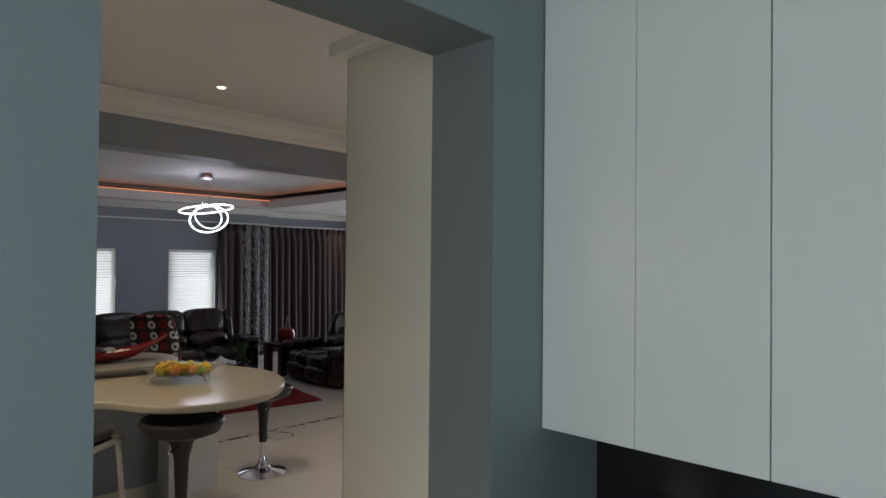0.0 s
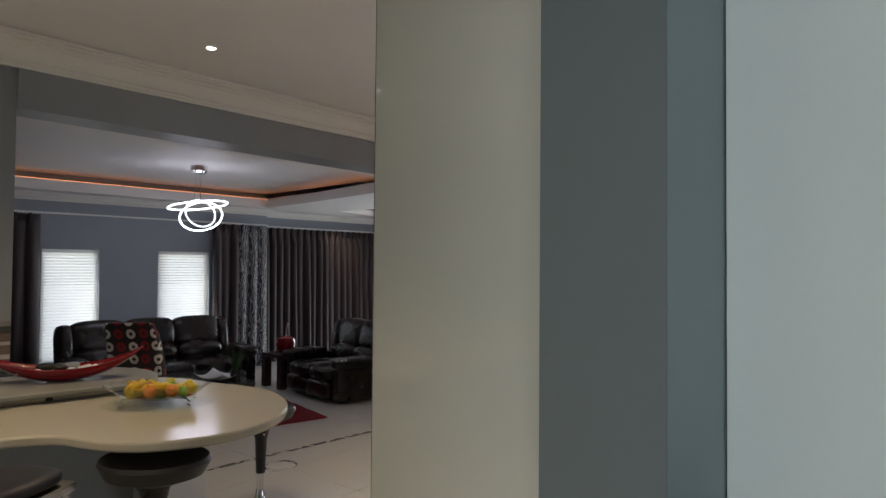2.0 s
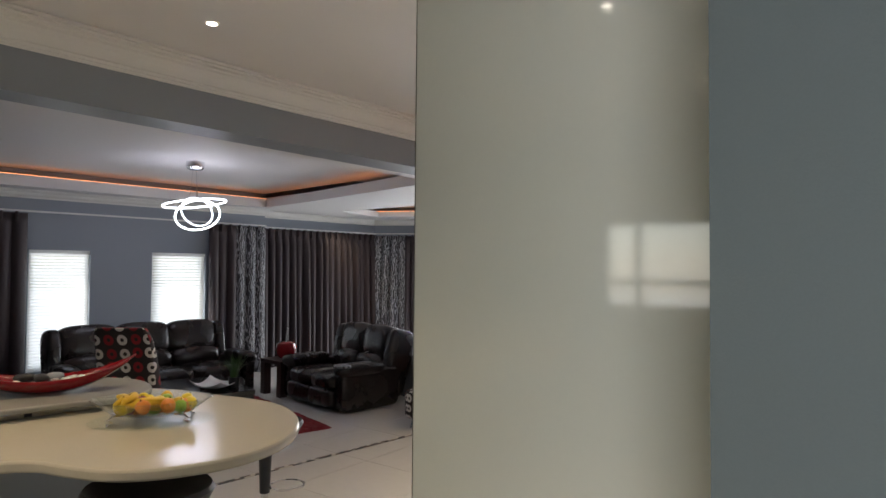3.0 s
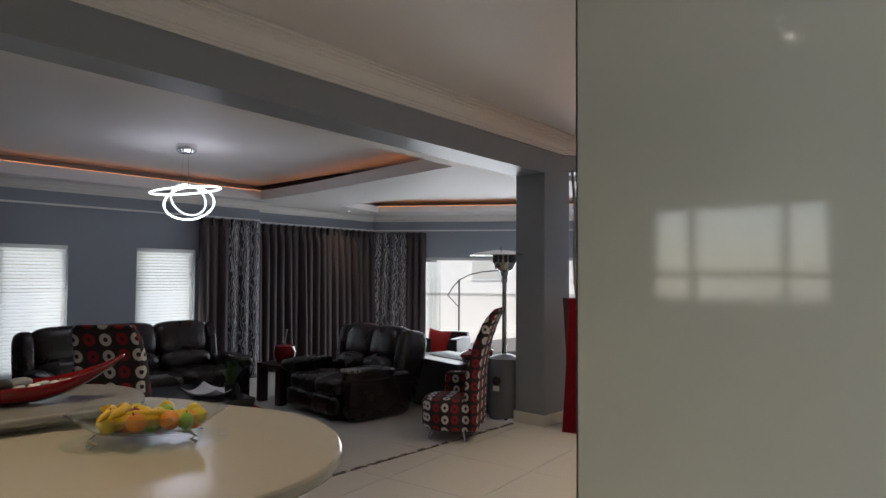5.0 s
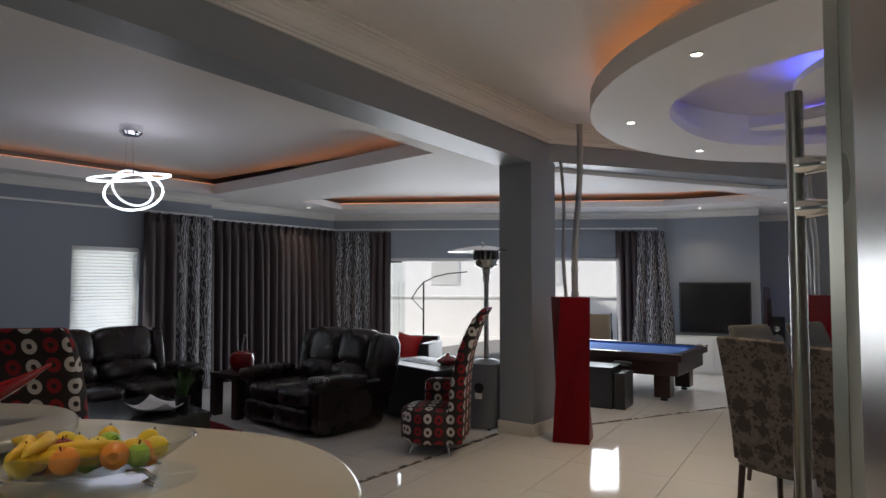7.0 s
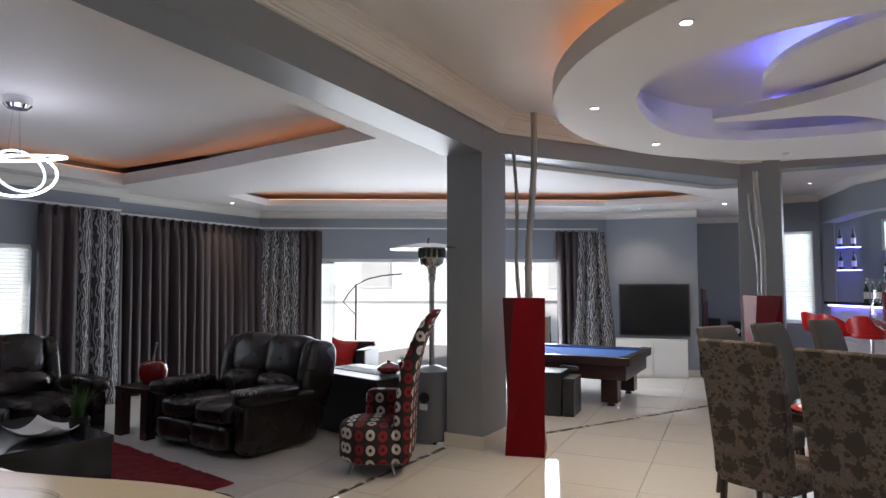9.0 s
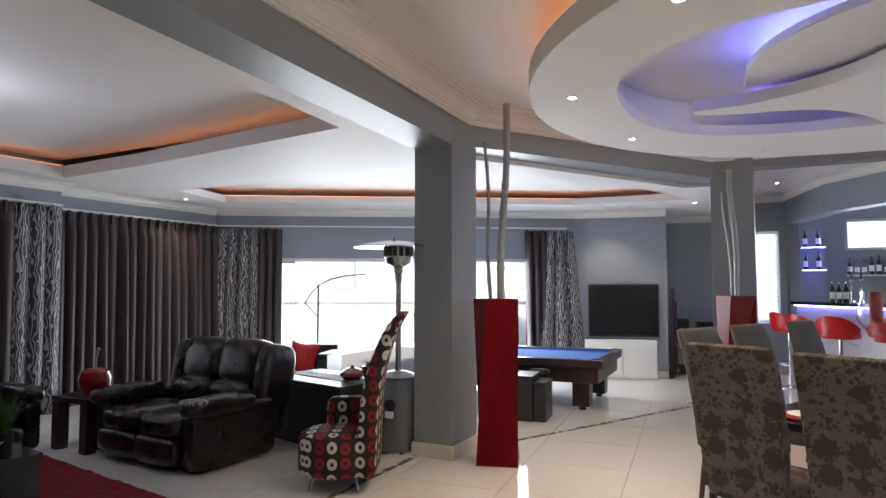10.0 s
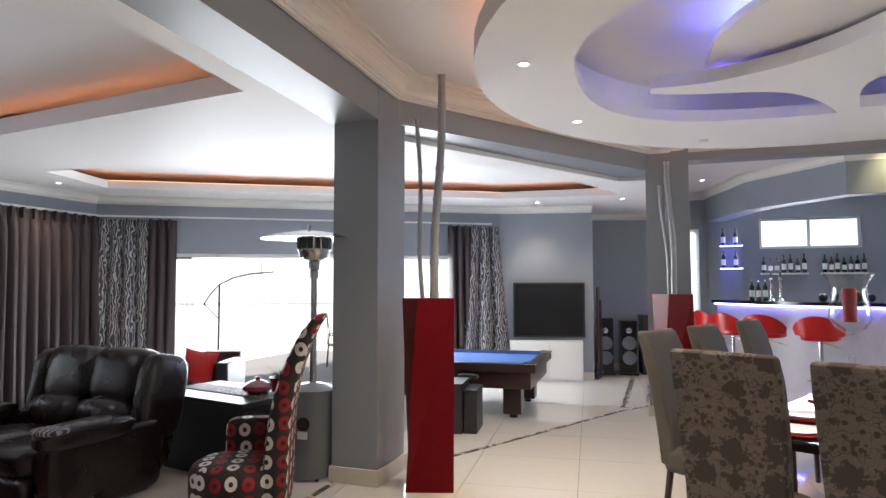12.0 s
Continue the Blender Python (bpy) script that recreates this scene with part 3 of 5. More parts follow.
def inside_house(x, y):
    if x < -10.4 and y < 6.5 or x < -10.72:
        return False
    return (y - 9.4) * 5.25 < (x + 10.75) * 3.35 + 0.3 and not (y > 15.6)


TILE = 0.9
me_cache = {}


TURN = Matrix.Translation((-3.26, 6.33, 0)) @ Matrix.Rotation(radians(6.3), 4, "Z")


def tile(x0, y0, x1, y1, material, parent, name="tile"):
    key = (round(x1 - x0, 3), round(y1 - y0, 3), material.name)
    if key not in me_cache:
        b = box(0, 0, -0.008, x1 - x0, y1 - y0, 0.0)
        me = bpy.data.meshes.new("tile")
        b.to_mesh(me)
        b.free()
        me.materials.append(material)
        me_cache[key] = me
    ob = new(name, me_cache[key])
    ob.matrix_world = TURN @ Matrix.Translation((x0, y0, 0))
    ob.parent = parent
    return ob


# ---- kitchen side ----
def door_leaf(name, x0, x1, y, z0, z1, parent, label=""):
    return part(name, box(x0, y, z0 - 0.008, x1, y + 0.02, z1), M_MINT, parent, label, bevel=0.002)


for k, (x0, x1) in enumerate(((-0.127, 0.227), (0.227, 0.628), (0.628, 1.08), (1.08, 1.53), (1.53, 1.98))):
    cab = thing("wall_cabinet", at(0, 0), "tall mint-white lacquered wall cabinet above the dark worktop", "cabinet", "wall cabinets in the scullery")
    part("carcass", box(x0 + 0.001, 1.575, 1.405, x1 - 0.001, 1.945, 3.2), M_DARK, cab)
    door_leaf("door", x0 + 0.001, x1 - (0.001 if k == 0 else 0.003), 1.553, 1.40, 3.2, cab)
bt = thing("scullery_base_cabinet", at(0, 0), "dark base cabinet under a dark worktop", "cabinet")
part("body", box(-0.12, 1.42, 0.0, 2.6, 1.94, 0.88), M_DARK, bt)
structure("worktop", box(-0.125, 1.38, 0.88, 2.6, 1.947, 0.92), M_BLACKGLOSS, "dark polished worktop", 0.003)
structure("backsplash", box(-0.125, 1.93, 0.92, 2.6, 1.948, 1.4), M_BLACKGLOSS, "dark glossy splashback")
cover = thing("cake_dome", at(0.36, 1.5, 0.92), "clear cut-glass cake dome on the dark worktop", "cake dome")
part("plate", lathe([(0, 0), (0.16, 0), (0.17, 0.015), (0.15, 0.02), (0, 0.02)], 28), M_GLASS, cover)
part("dome", lathe([(0.145, 0.02), (0.145, 0.2), (0.12, 0.27), (0.06, 0.31), (0.0, 0.32), (0.0, 0.315), (0.06, 0.305), (0.115, 0.265), (0.14, 0.2), (0.14, 0.02)], 28), M_GLASS, cover)

fr = thing("tall_fridge_unit", at(0, 0), "tall gloss cream unit with steel-edged door and bar handles", "refrigerator")
part("side_panel", box(-1.52, 1.735, 0.0, -0.41, 1.765, 3.05), M_GLOSS, fr, "gloss cream side panel", bevel=0.003)
part("body", prism([(-1.50, 1.767), (-0.45, 1.767), (-0.45, 2.7), (-1.61, 2.7), (-1.61, 2.02)], 0.0, 3.05), M_MINT, fr)
part("edge_trim", prism([(-1.522, 1.735), (-1.522, 1.765), (-1.562, 1.9), (-1.585, 1.895)], 0.0, 3.05), M_STEEL, fr, "brushed steel edge trim")
part("door_front", box(-1.632, 2.03, 0.1, -1.612, 2.68, 3.02), M_STEEL, fr, "steel fridge door")
part("crown", box(-1.60, 1.66, 3.051, -0.42, 2.75, 3.13), M_CORNICE, fr, bevel=0.01)
hd = part("handle", tube([(-1.70, 2.2, 0.72), (-1.70, 2.2, 2.0)], 0.015, 14), M_STEEL, fr, "vertical brushed steel bar handle")
for z in (0.8, 0.88, 1.78, 1.86):
    part("standoff", tube([(-1.70, 2.2, z), (-1.685, 2.2, z), (-1.632, 2.2, z)], [0.02, 0.02, 0.011], 12), M_CHROME, hd)

# ---- peninsula counter ----
TOP = [(-4.35, -2.5), (-3.2, -2.5), (-3.18, 0.5), (-3.15, 0.9), (-3.05, 1.07), (-2.87, 1.13), (-2.67, 1.24), (-2.56, 1.42), (-2.51, 1.64), (-2.55, 1.86), (-2.65, 2.03), (-2.8, 2.18), (-3.02, 2.31), (-3.3, 2.38), (-3.55, 2.34), (-3.8, 2.24), (-4.1, 2.16), (-4.3, 2.04), (-4.35, 1.9)]


def rounded(pts, passes=2):
    for _ in range(passes):
        out = []
        for i, p in enumerate(pts):
            q = pts[(i + 1) % len(pts)]
            out += [(p[0] * 0.75 + q[0] * 0.25, p[1] * 0.75 + q[1] * 0.25), (p[0] * 0.25 + q[0] * 0.75, p[1] * 0.25 + q[1] * 0.75)]
        pts = out
    return pts


ct = thing("peninsula_counter", at(0, 0), "cream stone breakfast counter with a rounded end", "kitchen counter")
part("countertop", prism(rounded(TOP), 1.03, 1.08), M_STONETOP, ct, "cream polished stone top", bevel=0.012)
part("support_leg", box(-4.22, 1.86, 0.0, -4.0, 2.28, 1.03), M_WHITE, ct, "white boxed support leg", bevel=0.003)
part("back_panel", box(-4.32, -2.5, 0.0, -4.2, 1.85, 1.03), M_GREY, ct, "grey painted panel under the top")
part("skirting", box(-4.2, -2.5, 0.0, -4.185, 1.85, 0.1), M_SKIRT, ct)
rs = thing("raised_counter", at(0, 0), "raised cream serving ledge behind the counter", "serving ledge")
part("riser", box(-4.55, -2.5, 0.0, -4.37, 1.62, 1.125), M_GREY, rs)
part("ledge", prism(rounded([(-4.6, -2.5), (-3.86, -2.5), (-3.85, 1.3), (-3.72, 1.72), (-3.95, 1.93), (-4.3, 1.97), (-4.6, 1.75)]), 1.115, 1.15), M_LEDGE, rs, bevel=0.01)
part("upstand", box(-4.365, -2.5, 1.081, -3.9, 1.6, 1.124), M_STONETOP, rs)
sock = thing("counter_socket", at(-3.895, 1.25, 1.103), "small dark socket on the ledge upstand", "socket")
part("plate", box(-0.002, -0.018, -0.018, 0.004, 0.018, 0.018), M_DARK, sock)


def bar_stool(x, y, rz, z=0.93):
    s = thing("bar_stool", at(x, y, 0, rz), "black moulded bar stool on a chrome trumpet base", "bar stool", "bar stools at the counter")
    part("base", lathe([(0, 0), (0.215, 0), (0.215, 0.012), (0.16, 0.03), (0.08, 0.05), (0.045, 0.09), (0.03, 0.16), (0, 0.16)], 32), M_CHROME, s, "chrome trumpet base")
    part("gas_lift", tube([(0, 0, 0.16), (0, 0, z - 0.42)], 0.025, 14), M_CHROME, s)
    part("shroud", lathe([(0, z - 0.45), (0.035, z - 0.45), (0.045, z - 0.2), (0.07, z - 0.1), (0.12, z - 0.05), (0, z - 0.05)], 24), M_DARK, s, "black flared shroud")
    part("seat", lathe([(0, z - 0.075), (0.12, z - 0.07), (0.23, z - 0.03), (0.262, z + 0.03), (0.25, z + 0.05), (0.2, z + 0.0), (0, z - 0.03)], 32, squash=0.85), M_DARK, s, "black shell seat")
    part("footrest", tube([(0.03 + 0.12 * math.sin(a) ** 2 * 0 + 0.12 + 0.12 * math.cos(a), 0.11 * math.sin(a), 0.33) for a in [k * math.pi / 10 for k in range(20)]], 0.008, 8, closed=True), M_CHROME, s, "chrome foot ring")
    part("lever", tube([(0, 0.03, z - 0.1), (0.02, -0.2, z - 0.11)], 0.006, 8), M_CHROME, s)
    return s


bar_stool(-2.72, 1.4, 40)
bar_stool(-4.05, 2.74, 60, 0.74)
st = thing("steel_frame_stool", at(-2.75, 0.78, 0.0, 35), "grey metal frame stool with a dark cushion", "stool")
part("cushion", cushion(-0.19, -0.19, 0.95, 0.19, 0.19, 1.02), M_DARK, st)
part("seat_frame", box(-0.2, -0.2, 0.91, 0.2, 0.2, 0.95), M_STEEL, st, bevel=0.006)
for sx in (-1, 1):
    for sy in (-1, 1):
        part("leg", tube([(sx * 0.17, sy * 0.17, 0.92), (sx * 0.23, sy * 0.23, 0.0)], 0.017, 10), M_STEEL, st)
for s0 in (-1, 1):
    part("stretcher", tube([(s0 * 0.2, -0.2, 0.4), (s0 * 0.2, 0.2, 0.4)], 0.012, 8), M_STEEL, st)

# fruit bowl
bowl = thing("fruit_bowl", at(-3.39, 1.68, 1.08, 57), "clear oval glass fruit bowl on silver feet", "fruit bowl")
part("basin", lathe([(0, 0.03), (0.12, 0.034), (0.2, 0.05), (0.28, 0.108), (0.292, 0.116), (0.288, 0.114), (0.276, 0.105), (0.197, 0.0475), (0.12, 0.033), (0, 0.028)], 40, squash=0.66), M_BOWLGLASS, bowl)
part("rim", tube([(0.291 * math.cos(k * math.pi / 30), 0.192 * math.sin(k * math.pi / 30), 0.116) for k in range(60)], 0.0035, 6, closed=True), M_CRYSTALGLASS, bowl, "thin bright glass rim")
for sx, sy in ((-0.17, 0.095), (0.17, 0.095), (-0.17, -0.095), (0.17, -0.095)):
    part("foot", tube([(sx * 0.7, sy * 0.8, 0.042), (sx * 0.97, sy, 0.046), (sx * 1.1, sy * 1.1, 0.03), (sx * 0.98, sy, 0.018), (sx * 1.12, sy * 1.05, 0.007)], 0.007, 8), M_CHROME, bowl)
part("tray", lathe([(0, 0.001), (0.3, 0.001), (0.305, 0.004), (0, 0.004)], 40, squash=0.72), M_TRAYGLASS, bowl, "flat clear glass tray under the bowl")


def round_fruit(kind, material, x, y, z, r, label, tilt=0, long=1.0):
    f = thing(kind, pose(-3.39, 1.68, 1.08, 0, 0, 57) @ pose(x, y, z, tilt, 0, 37 * (x + y) * 10), label, "fruit", kind + "s in the bowl")
    part("flesh", lathe([(0, -r * long), (r * 0.5, -r * 0.88 * long), (r * 0.88, -r * 0.45 * long), (r, 0.05 * r), (r * 0.85, r * 0.55 * long), (r * 0.4, r * 0.92 * long), (0, r * (0.85 if long == 1 else 1.05) * long)], 18), material, f)
    part("stalk", tube([(0, 0, r * 0.8 * long), (0.003, 0, r * long + 0.008)], 0.002, 5), M_WOOD, f)


fr_rng = random.Random(4)
spots = []
for i in range(28):
    a, q = fr_rng.uniform(0, 6.28), fr_rng.uniform(0.0, 0.9) ** 0.6
    spots.append((0.235 * q * math.cos(a), 0.13 * q * math.sin(a)))
spots.sort()
for i, (x, y) in enumerate(spots):
    rr_ = (x / 0.235) ** 2 + (y / 0.13) ** 2
    lvl = 0.066 + 0.026 * rr_ + (0.028 * (1 - rr_) if i % 2 else 0.0)
    kind, m_, r, lab, lo = [("lemon", M_LEMON, 0.033, "yellow lemon in the glass bowl", 1.25), ("orange", M_ORANGEF, 0.037, "orange in the glass bowl", 1.0), ("lemon", M_LEMON, 0.034, "yellow lemon in the glass bowl", 1.25), ("mango", M_BANANA, 0.034, "yellow mango in the glass bowl", 1.3), ("apple", M_APPLEG if x > 0 else M_APPLER, 0.034, "apple in the glass bowl", 1.0)][i % 5]
    round_fruit(kind, m_, x, y, lvl, r, lab, fr_rng.uniform(0, 90), lo)
for i in (0, 1, 3, 5):
    b = thing("banana", pose(-3.39, 1.68, 1.08, 0, 0, 57) @ pose((-0.14, -0.09, -0.1, -0.01, 0.03, 0.01)[i], (0.0, -0.02, 0.05, -0.085, -0.09, -0.07)[i], (0.112, 0.122, 0.14, 0.094, 0.118, 0.108)[i], 0, 0, (100, 92, 85, 5, -4, 2)[i]), "ripe yellow banana on top of the fruit bowl", "fruit", "bananas in the bowl")
    part("skin", tube([(-0.1, 0.03, -0.01), (-0.09, 0.022, 0), (-0.05, 0, 0.006), (0, -0.01, 0.01), (0.05, 0, 0.006), (0.09, 0.024, 0), (0.105, 0.035, 0.0)], [0.004, 0.012, 0.018, 0.02, 0.018, 0.012, 0.005], 9), M_BANANA, b)

boat = thing("boat_bowl", at(-4.17, 1.4, 1.15, 72), "red lacquered boat-shaped bowl full of pale pebbles", "decorative bowl")
bm = bmesh.new()
rows = []
for k in range(21):
    u = -1 + k / 10
    w = 0.13 * (1 - abs(u) ** 2.2) + 0.004
    z = 0.02 + 0.115 * abs(u) ** 2.4
    rows.append([bm.verts.new((0.46 * u, w * math.sin(v), z - (0.075 * (1 - abs(u) ** 2) + 0.01) * math.cos(v) + 0.062)) for v in [-1.6 + 3.2 * j / 8 for j in range(9)]])
for p, q in zip(rows, rows[1:]):
    for j in range(8):
        bm.faces.new((p[j], p[j + 1], q[j + 1], q[j]))
part("hull", bm, M_RED, boat, solid=0.008)
pr = random.Random(2)
for k in range(40):
    big = k < 3
    x, y = ((-0.1, 0.02), (0.04, 0.0), (-0.02, -0.03))[k] if big else (pr.uniform(-0.26, 0.26), pr.uniform(-0.06, 0.06))
    f = 1.0 if big else 0.42
    p = thing("pebble", pose(-4.17, 1.4, 1.15, 0, 0, 72) @ pose(x, y, 0.09 if big else 0.062 + 0.008 * (k % 3), 0, 0, 50 * k), "smooth grey pebble in the red boat bowl" if big else "small white pebble in the red boat bowl", "pebble", "pebbles in the boat bowl")
    part("stone", cushion(-0.06 * f, -0.04 * f, -0.025 * f, 0.06 * f, 0.04 * f, 0.025 * f, 2.2, cuts=3), (M_DARK, M_GREY, M_DARK)[k] if big else M_WHITE, p)


# ---- soft furniture ----
def recliner(name, m, width, seats, label):
    """A padded leather recliner sofa that faces -y; its back is at +y."""
    s = thing(name, m, label, "sofa")
    arm = 0.2
    sw = (width - 2 * arm) / seats
    part("base", cushion(-width / 2 + 0.05, -0.4, 0.02, width / 2 - 0.05, 0.42, 0.34, 9), M_LEATHER, s)
    for k in range(seats):
        x0 = -width / 2 + arm + k * sw
        part("seat_cushion", cushion(x0 - 0.005, -0.54, 0.27, x0 + sw + 0.005, 0.2, 0.49, 4.2), M_LEATHER, s)
        part("foot_panel", cushion(x0 - 0.005, -0.55, 0.06, x0 + sw + 0.005, -0.36, 0.3, 4.5), M_LEATHER, s)
        part("back_cushion", cushion(x0 - 0.03, 0.04, 0.64, x0 + sw + 0.03, 0.36, 1.13, 3.8, pose(0, 0.14, 0.0, -12)), M_LEATHER, s)
        part("lumbar_cushion", cushion(x0 - 0.01, 0.04, 0.42, x0 + sw + 0.01, 0.34, 0.72, 3.0, pose(0, 0.08, 0.0, -8)), M_LEATHER, s)
    part("back_shell", cushion(-width / 2 + 0.1, 0.3, 0.12, width / 2 - 0.1, 0.5, 1.07, 6, pose(0, 0.13, 0, -11)), M_LEATHER, s)
    for sx in (-1, 1):
        x0, x1 = sorted((sx * width / 2, sx * (width / 2 - arm + 0.01)))
        a_ = part("armrest", cushion(x0 + 0.01, -0.47, 0.02, x1 - 0.01, 0.47, 0.54, 9), M_LEATHER, s)
        part("arm_pad", cushion(x0 - 0.015, -0.53, 0.46, x1 + 0.03, 0.22, 0.64, 3.2), M_LEATHER, a_)
        w0, w1 = sorted((sx * (width / 2 - 0.05), sx * (width / 2 - arm - 0.02)))
        part("wing", cushion(w0, 0.06, 0.42, w1, 0.5, 1.09, 4.2, pose(0, 0.13, 0, -11)), M_LEATHER, s)
    return s


recliner("recliner_sofa", at(-7.24, 5.84, 0, -3), 1.5, 2, "black leather two-seat recliner sofa by the curtains")
recliner("three_seat_recliner", at(-9.0, 4.0, 0, 90), 2.55, 3, "black leather three-seat recliner sofa under the windows")
thr = thing("arm_throw", at(-6.56, 5.36, 0.61, -3), "small pale patterned cloth over the sofa arm", "cloth")
part("cloth", cushion(-0.13, -0.1, -0.02, 0.1, 0.1, 0.03, 3), M_SCROLL, thr)


def heel_chair(m, label):
    """A high curved-back chair that faces -x."""
    c = thing("high_back_chair", m, label, "chair", "ring-patterned high-back chairs")
    seat = lathe([(0, 0.11), (0.29, 0.115), (0.315, 0.14), (0.32, 0.37), (0.3, 0.41), (0.26, 0.435), (0.15, 0.45), (0, 0.455)], 32)
    part("seat", seat, M_RINGS, c)
    bm = bmesh.new()
    path = [(0.25, 0.12), (0.255, 0.3), (0.26, 0.5), (0.275, 0.7), (0.305, 0.88), (0.35, 1.04), (0.405, 1.18), (0.46, 1.29), (0.53, 1.385)]
    halfw = [0.27, 0.27, 0.265, 0.26, 0.25, 0.245, 0.235, 0.225, 0.2]
    thick = [0.14, 0.15, 0.15, 0.14, 0.13, 0.12, 0.11, 0.095, 0.07]
    rows = []
    for (x, z), w, t in zip(path, halfw, thick):
        rows.append([bm.verts.new((x + dx * t / 2, y * w, z + dz * 0.02)) for dx, y, dz in ((-1, -0.9, 0), (-1, 0, 0), (-1, 0.9, 0), (0, 1, 0), (1, 0.9, 0), (1, 0, 0), (1, -0.9, 0), (0, -1, 0))])
    for p, q in zip(rows, rows[1:]):
        for j in range(8):
            bm.faces.new((p[j], p[(j + 1) % 8], q[(j + 1) % 8], q[j]))
    bm.faces.new(rows[0]), bm.faces.new(rows[-1][::-1])
    bmesh.ops.recalc_face_normals(bm, faces=bm.faces[:])
    part("backrest", bm, M_RINGS, c, bevel=0.015)
    part("armrest", cushion(-0.13, 0.17, 0.3, 0.24, 0.31, 0.66, 7), M_RINGS, c)
    for a in (45, 135, 225, 315):
        x, y = 0.22 * math.cos(radians(a)), 0.22 * math.sin(radians(a))
        part("leg", tube([(x, y, 0.12), (x * 1.25, y * 1.25, 0.0)], [0.018, 0.011], 10), M_CHROME, c, "short chrome leg")
    return c


heel_chair(at(-5.38, 5.78, 0, 27), "high-back armchair in dark ring-patterned cloth beside the column")
heel_chair(at(-5.79, 2.57, 0, -40), "high-back armchair in dark ring-patterned cloth before the sofa")

# side table, coffee table, rug
t_ = thing("side_table", at(-8.28, 5.66), "dark wooden side table between the sofas", "side table")
part("tabletop", box(-0.28, -0.3, 0.47, 0.28, 0.3, 0.52), M_WOOD, t_, bevel=0.004)
for sx in (-1, 1):
    for sy in (-1, 1):
        part("leg", box(sx * 0.22 - 0.055, sy * 0.24 - 0.055, 0.0, sx * 0.22 + 0.055, sy * 0.24 + 0.055, 0.47), M_WOOD, t_, bevel=0.003)
ap = thing("apple_ornament", at(-8.31, 5.64, 0.52), "glossy red ceramic apple with a wooden stalk", "ornament")
part("body", lathe([(0, 0.0), (0.09, 0.005), (0.14, 0.06), (0.155, 0.14), (0.135, 0.22), (0.08, 0.25), (0.03, 0.235), (0, 0.22)], 28), M_RED, ap)
part("stalk", tube([(0, 0, 0.22), (0.01, 0, 0.33), (0.05, 0, 0.45)], [0.014, 0.01, 0.016], 8), M_BAMBOO, ap)

rug = thing("rug", at(-7.45, 3.9, 0.001, -8), "deep red shag rug under the coffee table", "rug")
bm = bmesh.new()
rr = random.Random(5)
grid = [[bm.verts.new((-1.2 + 2.4 * i / 60 + rr.uniform(-0.01, 0.01), -1.15 + 2.3 * j / 60 + rr.uniform(-0.01, 0.01), 0.022 + rr.uniform(-0.01, 0.012) if 0 < i < 60 and 0 < j < 60 else 0.001)) for j in range(61)] for i in range(61)]
for i in range(60):
    for j in range(60):
        bm.faces.new((grid[i][j], grid[i + 1][j], grid[i + 1][j + 1], grid[i][j + 1]))
part("surface", bm, M_RUG, rug)

cf = thing("coffee_table", at(-7.4, 3.75, 0.03, -8), "black gloss coffee table with a lower shelf", "coffee table")
part("tabletop", box(-0.62, -0.55, 0.37, 0.62, 0.55, 0.42), M_BLACKGLOSS, cf, bevel=0.003)
part("shelf", box(-0.6, -0.53, 0.06, 0.6, 0.53, 0.1), M_BLACKGLOSS, cf, bevel=0.003)
for sx in (-1, 1):
    part("side_panel", box(sx * 0.6 - 0.03, -0.54, 0.0, sx * 0.6 + 0.01, 0.54, 0.37), M_BLACKGLOSS, cf)
for k in range(5):
    mg = thing("magazine", at(-6.95, 4.05, 0.131 + 0.022 * k, 25 + 9 * (k % 3)), "worn magazine in a stack on the coffee table shelf", "magazine", "magazines under the coffee table")
    part("pages", box(-0.14, -0.1, 0, 0.14, 0.1, 0.02), M_BOOK, mg)
dish = thing("square_dish", at(-7.12, 3.92, 0.451, 30), "white curved square dish on the coffee table", "dish")
bm = bmesh.new()
g = [[bm.verts.new((-0.2 + 0.4 * i / 8, -0.2 + 0.4 * j / 8, 0.012 + 1.0 * ((i / 8 - 0.5) * (j / 8 - 0.5)) ** 2 + 0.24 * max(abs(i / 8 - 0.5), abs(j / 8 - 0.5)) ** 2.5)) for j in range(9)] for i in range(9)]
for i in range(8):
    for j in range(8):
        bm.faces.new((g[i][j], g[i + 1][j], g[i + 1][j + 1], g[i][j + 1]))
part("plate", bm, M_WHITE, dish, solid=0.006)


def grass_pot(x, y, z, h, label, pot=M_DARK, r=0.07):
    p = thing("potted_grass", at(x, y, z), label, "potted plant")
    part("pot", lathe([(0, 0), (r * 0.8, 0), (r, 0.12), (r * 0.9, 0.12), (r * 0.85, 0.1), (0, 0.1)], 20), pot, p)
    bm = bmesh.new()
    q = random.Random(int(x * 100))
    for k in range(130):
        a, l, s = q.uniform(0, 6.28), q.uniform(0.6, 1) * h, q.uniform(0.1, 0.6)
        x0, y0 = q.uniform(0, r * 0.7) * math.cos(a), q.uniform(0, r * 0.7) * math.sin(a)
        pts = [Vector((x0 + s * 0.25 * u * u * math.cos(a), y0 + s * 0.25 * u * u * math.sin(a), 0.1 + l * u)) for u in (0, 0.35, 0.7, 1)]
        w = Vector((-math.sin(a), math.cos(a), 0)) * 0.004
        vs = [(bm.verts.new(v - w * (1 - i / 3.3)), bm.verts.new(v + w * (1 - i / 3.3))) for i, v in enumerate(pts)]
        for (a1, b1), (a2, b2) in zip(vs, vs[1:]):
            bm.faces.new((a1, b1, b2, a2))
    part("blades", bm, M_LEAF, p, "thin green grass blades")


